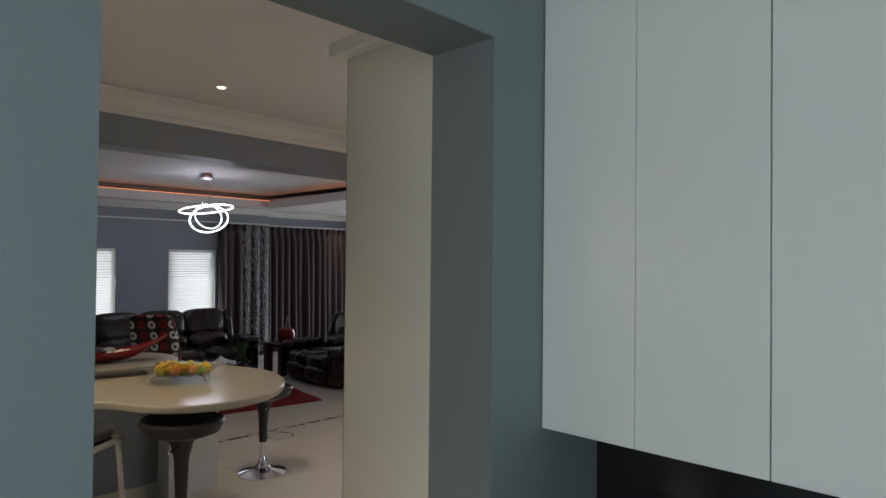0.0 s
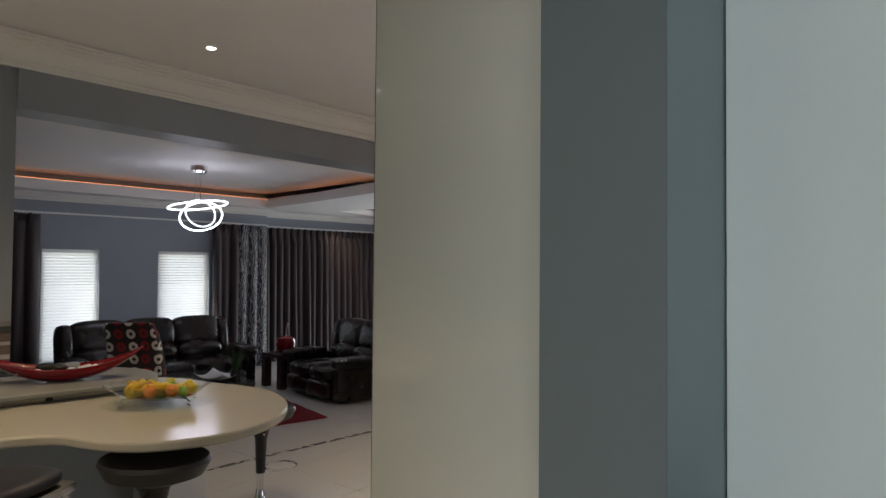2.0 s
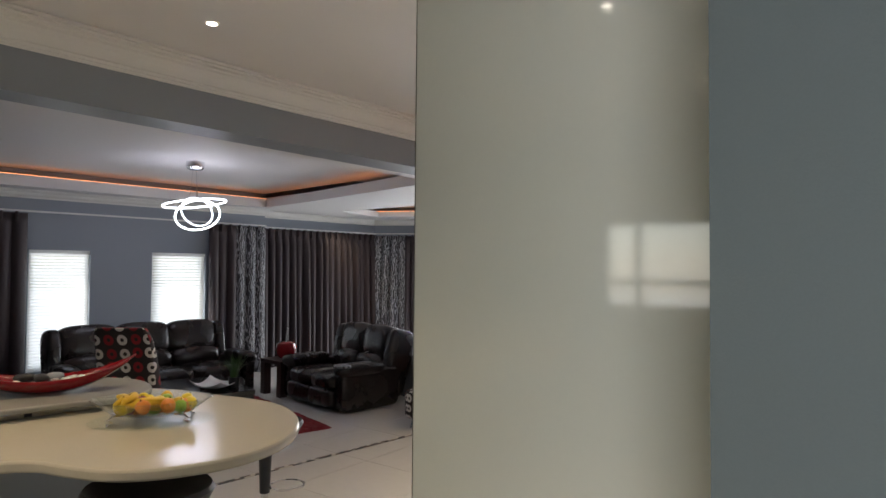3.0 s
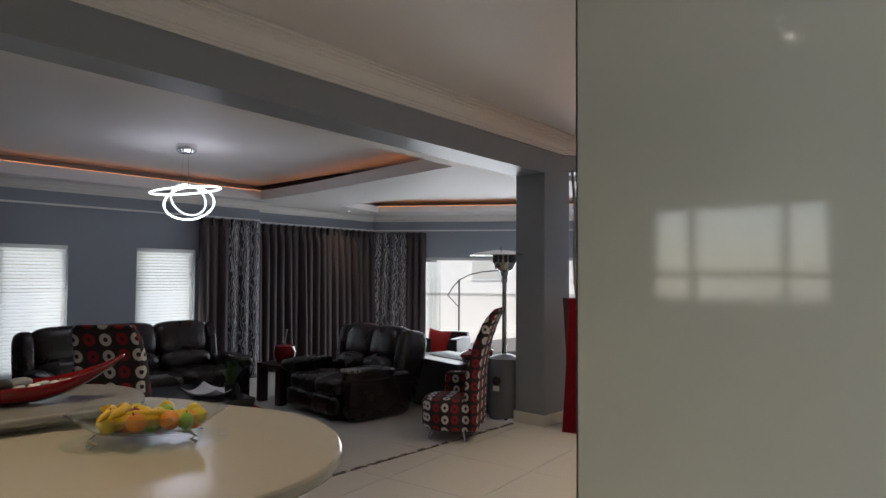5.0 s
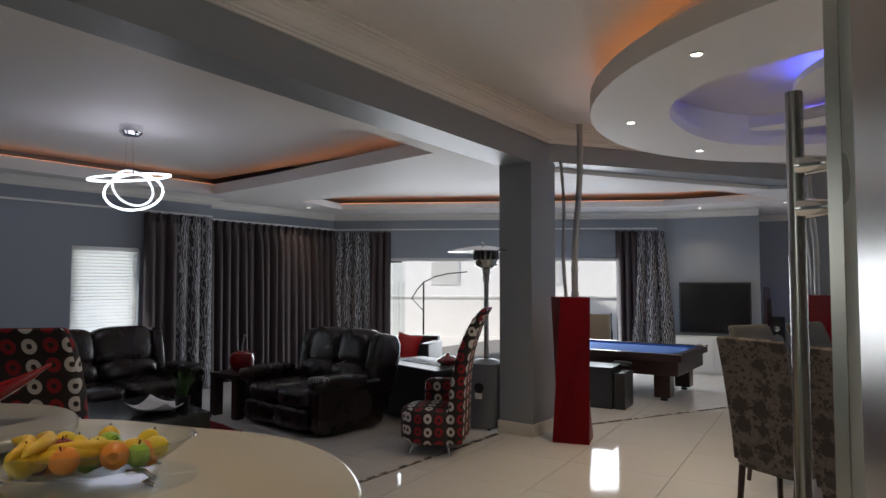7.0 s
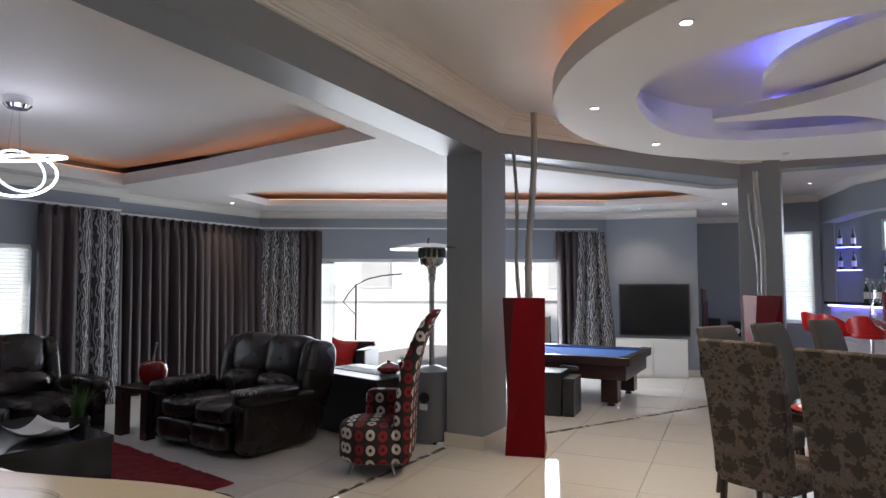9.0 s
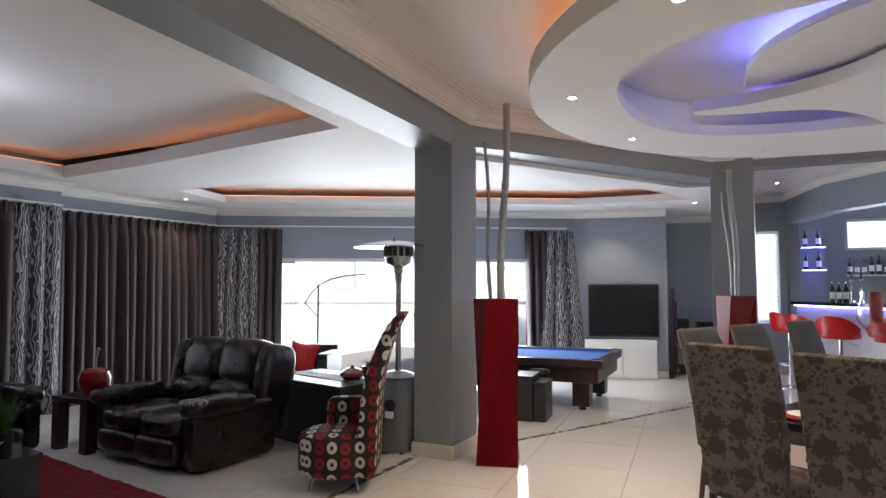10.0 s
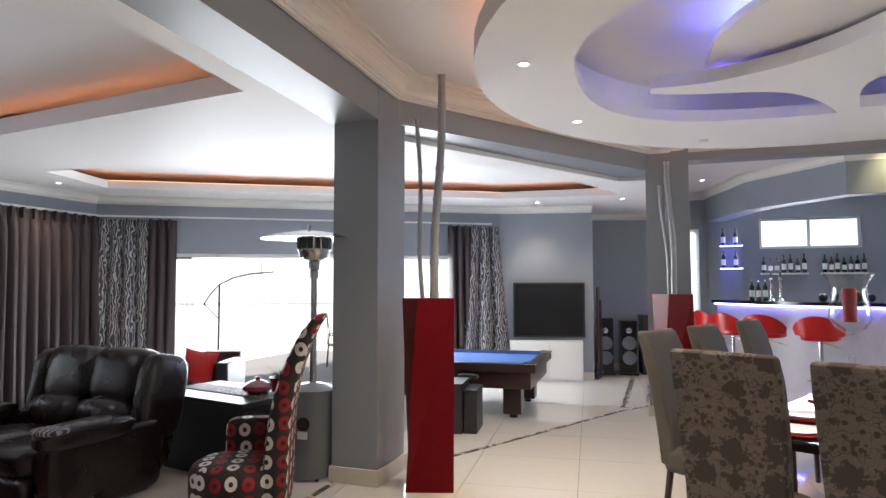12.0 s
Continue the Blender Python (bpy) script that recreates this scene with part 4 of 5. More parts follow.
grass_pot(-7.05, 4.12, 0.451, 0.3, "green ornamental grass in a dark pot on the coffee table")

# ---- column surroundings ----
def tall_vase(x, y, rz, seed):
    v = thing("tall_floor_vase", at(x, y, 0, rz), "tall tapered faceted red floor vase beside a column", "floor vase", "tall red floor vases")
    bm = bmesh.new()
    bot = [bm.verts.new((sx * 0.185 + 0.02, sy * 0.185, 0)) for sx, sy in ((-1, -1), (1, -1), (1, 1), (-1, 1))]
    top = [bm.verts.new((0.225 * math.cos(radians(225 + 90 * k + 27)), 0.225 * math.sin(radians(225 + 90 * k + 27)), 1.48)) for k in range(4)]
    inn = [bm.verts.new((t.co.x * 0.86, t.co.y * 0.86, 1.48)) for t in top]
    low = [bm.verts.new((t.co.x * 0.86, t.co.y * 0.86, 1.1)) for t in top]
    bm.faces.new(bot[::-1]), bm.faces.new(low)
    for k in range(4):
        j = (k + 1) % 4
        bm.faces.new((bot[k], bot[j], top[j]))
        bm.faces.new((bot[k], top[j], top[k]))
        bm.faces.new((top[k], top[j], inn[j], inn[k]))
        bm.faces.new((inn[k], inn[j], low[j], low[k]))
    part("body", bm, M_VASE, v, "faceted red lacquered body", smooth=False)
    q = random.Random(seed)
    poles = (((0.03, 0.0), (0.12, -0.02), 3.3, 0.036), ((-0.03, 0.03), (-0.09, 0.02), 2.95, 0.019))
    if seed == 3:
        poles = (((0.05, 0.0), (-0.03, 0.0), 3.02, 0.034), ((0.02, 0.05), (-0.1, 0.04), 2.75, 0.028), ((-0.02, 0.03), (-0.02, 0.1), 2.5, 0.017))
    for (bx_, by_), (tx, ty), h, r in poles:
        s = part("bamboo_pole", bmesh.new(), M_BAMBOO, v, "silver-painted bamboo pole")
        pts, rad = [], []
        n = 9
        for k in range(n + 1):
            u = k / n
            for du, f in ((-0.012, 1.0), (0, 1.22), (0.012, 1.0)):
                uu = min(1, max(0, u + du))
                pts.append((bx_ + (tx - bx_) * uu + 0.012 * math.sin(uu * 9 + seed), by_ + (ty - by_) * uu + 0.01 * math.cos(uu * 7), 1.0 + (h - 1.0) * uu + du * 0.01))
                rad.append(r * f * (1 - 0.15 * uu))
        b2 = tube(pts, rad, 10)
        b2.to_mesh(s.data)
        b2.free()
        s.data.polygons.foreach_set("use_smooth", [True] * len(s.data.polygons))


tall_vase(-4.50, 6.98, 18, 1)
tall_vase(-2.62, 9.95, 8, 3)

ht = thing("patio_heater", at(-5.49, 6.88), "silver-grey gas patio heater beside the column", "patio heater")
part("tank_cover", lathe([(0, 0.03), (0.19, 0.03), (0.195, 0.05), (0.195, 0.7), (0.19, 0.71), (0.2, 0.715), (0.2, 0.725), (0.1, 0.765), (0, 0.78)], 36), M_GALV, ht, "grey cylindrical tank housing")
part("knob_opening", tube([(0.03, -0.19, 0.47), (0.032, -0.2, 0.47)], 0.055, 20), M_DARK, ht, "round dark opening")
part("label_plate", box(-0.02, -0.2, 0.35, 0.07, -0.194, 0.41), M_WHITE, ht)
part("post", tube([(0, 0, 0.77), (0, 0, 1.67)], 0.028, 16), M_STEEL, ht)
part("burner_neck", lathe([(0, 1.64), (0.04, 1.64), (0.04, 1.7), (0.03, 1.71), (0.045, 1.72), (0.05, 1.78), (0.09, 1.8), (0.1, 1.84), (0, 1.84)], 20), M_STEEL, ht)
part("burner_head", lathe([(0, 1.81), (0.12, 1.81), (0.13, 1.87), (0.14, 1.88), (0.14, 1.99), (0, 1.99)], 28), M_STEEL, ht, "perforated steel burner")
hdn = part("reflector", lathe([(0.4, 1.98), (0.3, 2.01), (0.12, 2.04), (0, 2.05), (0, 2.045), (0.12, 2.035), (0.3, 2.005), (0.4, 1.975)], 40, at=(-0.05, 0)), M_STEEL, ht, "wide domed steel reflector")
part("finial", lathe([(0, 2.045), (0.012, 2.045), (0.012, 2.08), (0.02, 2.09), (0, 2.1)], 12, at=(-0.05, 0)), M_STEEL, hdn)
for a in range(0, 360, 24):
    part("slot", box(0.138, -0.02, 1.89, 0.146, 0.02, 1.98, m=pose(0, 0, 0, 0, 0, a)), M_DARK, ht)
for a in (45, 225, 315):
    part("castor", tube([(0.15 * math.cos(radians(a)) - 0.01, 0.15 * math.sin(radians(a)), 0.025), (0.15 * math.cos(radians(a)) + 0.01, 0.15 * math.sin(radians(a)), 0.025)], 0.025, 12), M_DARK, ht)

# low black patio tables and seats by the sliding doors
lo = thing("long_black_console", at(-6.36, 6.96, 0, -13), "long low black console with a striped runner", "console")
part("body", box(-0.62, -0.35, 0.0, 0.55, 0.35, 0.6), M_DARK, lo, bevel=0.004)
part("top", box(-0.65, -0.38, 0.6, 0.58, 0.38, 0.64), M_DARK, lo, bevel=0.004)
rn = thing("table_runner", at(-6.36, 6.96, 0.641, -13), "black and white patterned runner on the console", "table runner")
part("cloth", box(-0.6, -0.12, 0, 0.57, 0.14, 0.006), M_SCROLL, rn)
def pillow(r, h):
    """A square pillow with sharp corners and a plump middle."""
    bm = bmesh.new()
    n = 10
    for side in (1, -1):
        g = [[bm.verts.new((r * (1 - 0.12 * (1 - v * v)) * u, r * (1 - 0.12 * (1 - u * u)) * v, side * h * ((1 - u ** 2) * (1 - v ** 2)) ** 0.45)) for u in [-1 + 2 * i / n for i in range(n + 1)]] for v in [-1 + 2 * j / n for j in range(n + 1)]]
        for a, b in zip(g, g[1:]):
            for i in range(n):
                f = (a[i], a[i + 1], b[i + 1], b[i])
                bm.faces.new(f if side == 1 else f[::-1])
    bmesh.ops.remove_doubles(bm, verts=bm.verts[:], dist=0.0005)
    return bm


ac = thing("black_armchair", at(-7.55, 8.5, 0, 20), "black boxy armchair with a red scatter cushion", "armchair")
part("base", box(-0.45, -0.4, 0.05, 0.0, 0.4, 0.4), M_DARK, ac, bevel=0.02)
part("backrest", box(-0.45, 0.28, 0.4, 0.0, 0.42, 0.78), M_DARK, ac, bevel=0.02)
for sx in (-1, 1):
    part("armrest", box(sx * 0.225 - 0.295, -0.4, 0.4, sx * 0.225 - 0.155, 0.28, 0.72), M_DARK, ac, bevel=0.02)
cu = thing("scatter_cushion", pose(-7.72, 8.12, 0.66, 74, 8, 18), "bright red square scatter cushion on the armchair", "cushion")
part("pad", pillow(0.2, 0.07), M_REDSEAT, cu)
rp = thing("lidded_red_pot", at(-6.05, 6.9, 0.648), "red lidded ceramic pot on the console", "ornament")
part("body", lathe([(0, 0), (0.08, 0), (0.13, 0.04), (0.12, 0.07), (0, 0.07)], 24), M_RED, rp)
part("lid", lathe([(0.125, 0.07), (0.06, 0.11), (0.02, 0.12), (0.025, 0.14), (0, 0.15)], 24), M_RED, rp)
for k, (x, y, w, d_, h) in enumerate(((-5.08, 8.92, 0.56, 0.5, 0.53), (-4.72, 8.98, 0.14, 0.46, 0.46))):
    c = thing("black_cube_seat", at(x, y, 0, 8), "black gloss storage cube beside the pool table", "storage cube", "black cubes by the pool table")
    part("body", box(-w / 2, -d_ / 2, 0.0, w / 2, d_ / 2, h - 0.03), M_DARK, c, bevel=0.004)
    part("lid", box(-w / 2 - 0.005, -d_ / 2 - 0.005, h - 0.03, w / 2 + 0.005, d_ / 2 + 0.005, h), M_DARK, c, bevel=0.004)

# ---- pool table ----
pt = thing("pool_table", at(-5.38, 10.27, 0, 3), "dark wood pool table with blue baize", "pool table")
part("bed", box(-1.08, -0.7, 0.60, 1.08, 0.7, 0.625), M_FELT, pt, "blue baize playing bed")
for y0, y1 in ((-0.8, -0.69), (0.69, 0.8)):
    part("rail", box(-1.2, y0, 0.56, 1.2, y1, 0.66), M_WOOD, pt, bevel=0.008)
    part("cushion", box(-1.08, y0 + (0.111 if y0 < 0 else -0.035), 0.62, 1.08, y1 + (0.035 if y0 < 0 else -0.111), 0.65), M_FELT, pt)
for x0, x1 in ((-1.2, -1.09), (1.09, 1.2)):
    part("rail", box(x0, -0.689, 0.56, x1, 0.689, 0.66), M_WOOD, pt, bevel=0.008)
part("cabinet", box(-1.14, -0.74, 0.36, 1.14, 0.74, 0.6), M_WOOD, pt, bevel=0.01)
part("ball_return", cushion(0.25, -0.755, 0.45, 0.52, -0.73, 0.53, 3), M_STEEL, pt, "oval steel ball-return plate")
for sx in (-1, 1):
    for sy in (-1, 1):
        part("corner_plate", box(sx * 1.13 - 0.08, sy * 0.73 - 0.08, 0.655, sx * 1.13 + 0.08, sy * 0.73 + 0.08, 0.668), M_STEEL, pt, "steel corner plate", bevel=0.01)
        lg = part("leg", box(sx * 0.9 - 0.11, sy * 0.55 - 0.11, 0.05, sx * 0.9 + 0.11, sy * 0.55 + 0.11, 0.36), M_WOOD, pt, bevel=0.008)
        part("levelling_foot", lathe([(0, 0), (0.05, 0), (0.05, 0.02), (0.02, 0.05), (0, 0.05)], 16, at=(sx * 0.9, sy * 0.55)), M_DARK, lg)

# television and white cabinet
TVM = pose(-5.5, 12.75, 0, 0, 0, math.degrees(math.atan2(0.4, 1.65)))
tv = thing("television", TVM @ pose(0.95, -0.03, 1.17), "large black flat television on the wall", "television")
part("screen", box(-0.57, -0.035, -0.43, 0.57, -0.03, 0.43), M_BLACKGLOSS, tv)
part("bezel", box(-0.6, -0.029, -0.46, 0.6, 0.025, 0.46), M_DARK, tv, bevel=0.006)
wc = thing("white_cabinet", TVM @ pose(0.95, -0.13, 0), "low white cabinet under the television", "cabinet")
part("body", box(-0.66, -0.12, 0.0, 0.54, 0.12, 0.66), M_WHITE, wc, bevel=0.004)
for x0 in (-0.64, -0.01):
    part("door", box(x0, -0.14, 0.04, x0 + (0.6 if x0 < -0.1 else 0.53), -0.122, 0.63), M_WHITE, wc, bevel=0.004)


def speaker(x, y, rz, label, h=1.0):
    s = thing("floor_speaker", at(x, y, 0, rz), label, "loudspeaker", "floor loudspeakers")
    part("cabinet", box(-0.14, -0.15, 0.04, 0.14, 0.15, h), M_BLACKGLOSS, s, bevel=0.01)
    for z in (0.3, 0.56):
        dr = part("driver", lathe([(0, 0), (0.04, 0.002), (0.1, 0.02), (0.12, 0.02), (0.12, 0.0)], 28).copy(), M_GALV, s, "round silver woofer")
        dr.data.transform(pose(0, -0.151, z, 90))
    tw = part("tweeter", lathe([(0, 0.01), (0.03, 0.008), (0.05, 0.0)], 20), M_STEEL, s)
    tw.data.transform(pose(0, -0.152, 0.78, 90))
    part("plinth", box(-0.16, -0.17, 0.0, 0.16, 0.17, 0.04), M_DARK, s)


speaker(-3.75, 13.95, 12, "black tower loudspeaker with silver woofers")
speaker(-3.35, 14.05, 12, "black tower loudspeaker with silver woofers", 0.95)
sub = thing("subwoofer_box", at(-2.95, 14.25, 0, 12), "black boxy cabinet beside the loudspeakers", "subwoofer")
part("body", box(-0.2, -0.2, 0.0, 0.2, 0.2, 1.05), M_DARK, sub, bevel=0.01)


# ---- dining ----
def dining_chair(m, cloth, label):
    """A tall upholstered dining chair that faces +y."""
    c = thing("dining_chair", m, label, "dining chair", "chairs round the dining table")
    bm = bmesh.new()
    rows = []
    for z, y, w, t in ((0.42, -0.20, 0.235, 0.1), (0.6, -0.22, 0.235, 0.1), (0.8, -0.25, 0.245, 0.09), (1.0, -0.29, 0.25, 0.08), (1.15, -0.33, 0.25, 0.07), (1.25, -0.37, 0.245, 0.055), (1.27, -0.38, 0.235, 0.03)):
        rows.append([bm.verts.new((sx * w, y + dy * t / 2 + 0.02 * (1 - sx * sx), z)) for sx, dy in ((-1, -1), (-0.4, -1), (0.4, -1), (1, -1), (1, 1), (0.4, 1), (-0.4, 1), (-1, 1))])
    for p, q in zip(rows, rows[1:]):
        for j in range(8):
            bm.faces.new((p[j], p[(j + 1) % 8], q[(j + 1) % 8], q[j]))
    bm.faces.new(rows[0]), bm.faces.new(rows[-1][::-1])
    bmesh.ops.recalc_face_normals(bm, faces=bm.faces[:])
    part("backrest", bm, cloth, c, bevel=0.018)
    part("seat", cushion(-0.25, -0.26, 0.36, 0.25, 0.24, 0.54, 5), cloth, c)
    for sx in (-1, 1):
        part("leg", tube([(sx * 0.2, 0.19, 0.38), (sx * 0.2, 0.2, 0.0)], [0.024, 0.018], 8), M_WOOD, c, "dark wooden leg")
        part("leg", tube([(sx * 0.2, -0.2, 0.38), (sx * 0.2, -0.25, 0.0)], [0.024, 0.018], 8), M_WOOD, c, "dark wooden leg")
    return c


TA = math.degrees(math.atan2(0.9, 0.42))
TM = pose(-1.75, 5.75, 0, 0, 0, TA - 90)     # the table's own frame: y runs along it
dt = thing("dining_table", TM, "glass-topped dining table with dark frame", "dining table")
part("tabletop", box(-0.72, 0.0, 0.765, 0.5, 3.0, 0.78), M_BLACKGLOSS, dt, "dark glass top", bevel=0.004)
part("apron", box(-0.62, 0.12, 0.70, 0.4, 2.88, 0.764), M_WOOD, dt)
for y in (0.6, 2.3):
    part("pedestal", box(-0.3, y - 0.1, 0.0, 0.3, y + 0.1, 0.7), M_WOOD, dt, bevel=0.006)


def chair_at(x, y, rz, cloth, label):
    return dining_chair(TM @ pose(x, y, 0, 0, 0, rz), cloth, label)


BL, TP = "tall dining chair in taupe blossom-patterned cloth", "tall dining chair in plain taupe velvet"
chair_at(-0.50, -0.22, 0, M_BLOSSOM, BL)
chair_at(0.16, -0.34, -3, M_BLOSSOM, BL)
for y in (0.62, 1.4, 2.4):
    chair_at(-1.02, y - 0.02, -90, M_TAUPE, TP)
    chair_at(0.85, y, 90, M_BLOSSOM, BL)
chair_at(-0.1, 3.3, 180, M_BLOSSOM, BL)
for x, y in ((-0.42, 0.22), (0.16, 0.22), (-0.5, 0.68), (-0.5, 1.4), (0.28, 0.7), (0.28, 1.42), (-0.5, 2.4), (0.28, 2.4)):
    pl = thing("charger_plate", TM @ pose(x, y, 0.781), "round red charger plate with a glass plate", "plate", "plates on the dining table")
    part("charger", lathe([(0, 0), (0.15, 0), (0.17, 0.012), (0.165, 0.014), (0.14, 0.006), (0, 0.006)], 32), M_REDSEAT, pl)
    part("plate", lathe([(0, 0.007), (0.1, 0.007), (0.125, 0.02), (0.12, 0.022), (0.09, 0.012), (0, 0.012)], 28), M_WHITE, pl)


def hurricane(x, y, s=1.0):
    h = thing("hurricane_lamp", TM @ pose(x, y, 0.781) @ Matrix.Diagonal((0.87, 0.87, 1, 1)), "clear glass hurricane candle holder with a red candle", "candle holder", "hurricane candle holders")
    part("stem", lathe([(0, 0), (0.085, 0), (0.08, 0.012), (0.02, 0.03), (0.014, 0.1), (0.03, 0.15), (0.014, 0.2), (0.026, 0.3), (0.016, 0.38), (0.05, 0.46), (0.03, 0.479), (0, 0.479)], 28), M_CRYSTALGLASS, h)
    part("shade", lathe([(0.03, 0.48), (0.1, 0.52), (0.14, 0.58), (0.135, 0.66), (0.112, 0.74), (0.12, 0.81), (0.165, 0.87), (0.162, 0.872), (0.116, 0.81), (0.108, 0.74), (0.131, 0.66), (0.136, 0.58), (0.098, 0.525), (0.03, 0.486)], 36), M_CRYSTALGLASS, h)
    part("candle", lathe([(0, 0.56), (0.048, 0.56), (0.048, 0.765), (0.043, 0.775), (0, 0.767)], 24), M_CREAMWAX, h, "red pillar candle")


hurricane(-0.34, 1.14)
hurricane(-0.06, 1.75)

# ---- bar ----
BAR = [(-1.85, 14.3), (-1.2, 13.25), (-0.3, 12.5), (1.2, 12.0), (3.0, 11.9)]
bc = thing("bar_counter", at(0, 0), "curved home bar with marble front and blue lighting", "bar counter")


def ribbon(line, off0, off1, z0, z1):
    pts = []
    p = [Vector(q) for q in line]
    for o in (off0, off1):
        row = []
        for i, c in enumerate(p):
            d = (p[min(i + 1, len(p) - 1)] - p[max(i - 1, 0)]).normalized()
            row.append((c.x - d.y * o, c.y + d.x * o))
        pts.append(row)
    return prism(pts[0] + pts[1][::-1], z0, z1)


part("front", ribbon(BAR, 0.0, 0.12, 0, 1.26), M_BARSTONE, bc, "pale marble-clad front")
part("top", ribbon(BAR, -0.12, 0.5, 1.28, 1.33), M_BLACKGLOSS, bc, "dark polished bar top")
part("light_strip", ribbon(BAR, -0.05, -0.04, 1.25, 1.275), M_LEDB, bc, "glowing blue led strip")


def red_stool(x, y, rz):
    s = thing("red_bar_stool", at(x, y, 0, rz), "red leatherette bar stool on a chrome stem", "bar stool", "red stools at the bar")
    part("base", lathe([(0, 0), (0.2, 0), (0.2, 0.012), (0.05, 0.04), (0, 0.04)], 28), M_CHROME, s)
    part("stem", tube([(0, 0, 0.04), (0, 0, 0.86)], 0.028, 14), M_CHROME, s)
    part("seat", cushion(-0.22, -0.2, 0.86, 0.22, 0.2, 0.97, 4), M_REDSEAT, s)
    bm = bmesh.new()
    rows = []
    for k in range(13):
        a = radians(200 + 140 * k / 12)
        hgt = 0.24 - 0.17 * (abs(k - 6) / 6) ** 2
        rows.append([bm.verts.new((r_ * 1.22 * math.cos(a), r_ * math.sin(a), z_)) for r_, z_ in ((0.2, 0.93), (0.245, 0.93), (0.27, 0.95 + hgt), (0.235, 0.95 + hgt))])
    for p, q in zip(rows, rows[1:]):
        for j in range(4):
            bm.faces.new((p[j], p[(j + 1) % 4], q[(j + 1) % 4], q[j]))
    bm.faces.new(rows[0]), bm.faces.new(rows[-1][::-1])
    bmesh.ops.recalc_face_normals(bm, faces=bm.faces[:])
    part("backrest", bm, M_REDSEAT, s, bevel=0.01)
    part("footrest", tube([(0.17 * math.cos(a), 0.17 * math.sin(a), 0.36) for a in [k * math.pi / 8 for k in range(16)]], 0.009, 8, closed=True), M_CHROME, s)
    part("lever", tube([(0.02, 0, 0.84), (0.26, 0.04, 0.76)], 0.006, 6), M_CHROME, s)


for x, y, rz in ((-2.0, 13.0, -60), (-1.78, 12.3, -48), (-1.4, 11.9, -30), (-0.83, 11.5, -22), (0.3, 11.2, -12)):
    red_stool(x, y, rz)

# the bulkhead over the bar
FAS = [(-1.97, 14.8), (-1.49, 13.0), (-0.46, 11.58), (3.2, 11.4)]
structure("bar_bulkhead", ribbon(FAS, 0.0, 0.3, 2.75, 3.3), M_GREYWALL, "angled grey bulkhead over the bar")
cornice("cornice_bulkhead", FAS, 3.3, 0.12, 0.12, 1)
shelves = thing("bar_bottle_niche", at(-1.45, 15.1), "white bottle niche with blue-lit glass shelves", "shelf unit")
part("back", box(-0.3, 0.2, 1.3, 0.12, 0.24, 2.75), M_GREYWALL, shelves)
for z in (1.88, 2.3):
    part("shelf", box(-0.28, -0.1, z, 0.11, 0.2, z + 0.015), M_GLASS, shelves)
    part("light_strip", box(-0.28, -0.115, z, 0.11, -0.101, z + 0.015), M_LEDB, shelves)
part("side", box(-0.32, -0.12, 1.3, -0.29, 0.24, 2.75), M_WHITE, shelves)
for x0, x1 in ((-0.98, -0.2), (0.02, 0.75)):
    s = thing("wall_shelf", at(0, 0), "thin white shelf of bottles on the bar wall", "shelf", "bottle shelves")
    part("board", box(x0, 15.4, 1.78, x1, 15.6, 1.81), M_WHITE, s)


def bottle(x, y, z, h, material, cap):
    b = thing("bottle", at(x, y, z), "liquor bottle with a label on a bar shelf", "bottle", "bottles of the bar")
    part("body", lathe([(0, 0), (0.036, 0), (0.038, 0.02), (0.038, h * 0.6), (0.03, h * 0.7), (0.013, h * 0.78), (0.013, h * 0.93), (0, h * 0.93)], 14), material, b)
    part("cap", lathe([(0, h * 0.93), (0.015, h * 0.93), (0.015, h), (0, h)], 12), cap, b)
    part("paper_label", lathe([(0.0385, h * 0.18), (0.039, h * 0.2), (0.039, h * 0.48), (0.0385, h * 0.5)], 14), M_WHITE, b)


q = random.Random(9)
for x0, x1, n in ((-0.93, -0.25, 7), (0.08, 0.7, 7)):
    for k in range(n):
        bottle(x0 + (x1 - x0) * k / (n - 1), 15.5 + q.uniform(-0.02, 0.02), 1.81, q.uniform(0.27, 0.36), q.choice([M_GREENGLASS, M_DARK, M_GREENGLASS, M_WOOD, M_GLASS]), q.choice([M_DARK, M_WOOD, M_RED]))
for z in (1.895, 2.315):
    for x in (-1.66, -1.45):
        bottle(x, 15.08, z, 0.33, q.choice([M_DARK, M_GREENGLASS]), M_DARK)
for k in range(3):
    bottle(-1.35 + 0.09 * k, 13.75 - 0.07 * k, 1.33, q.uniform(0.24, 0.42), q.choice([M_GREENGLASS, M_GREENGLASS, M_GLASS, M_DARK]), M_CHROME)
for x, y in ((-1.1, 13.5), (-0.98, 13.42)):
    tp = thing("beer_tap", at(x, y, 1.331), "chrome drinks tap on the dark bar top", "drinks tap", "taps on the bar")
    part("column", lathe([(0, 0), (0.05, 0), (0.05, 0.012), (0.022, 0.03), (0.02, 0.3), (0.035, 0.33), (0.02, 0.37), (0, 0.38)], 20), M_CHROME, tp)
    part("spout", tube([(0, -0.01, 0.25), (0.0, -0.08, 0.26), (0, -0.1, 0.2)], 0.011, 8), M_CHROME, tp)
    part("lever", tube([(0, 0, 0.37), (0.0, -0.02, 0.47)], [0.008, 0.014], 8), M_DARK, tp)
cr_ = thing("cue_rack", at(-3.80, 13.32, 0.0), "dark wooden cue rack standing against the wall end", "cue rack")
part("back_board", box(-0.01, -0.12, 0.0, 0.015, 0.3, 1.55), M_WOOD, cr_, bevel=0.004)
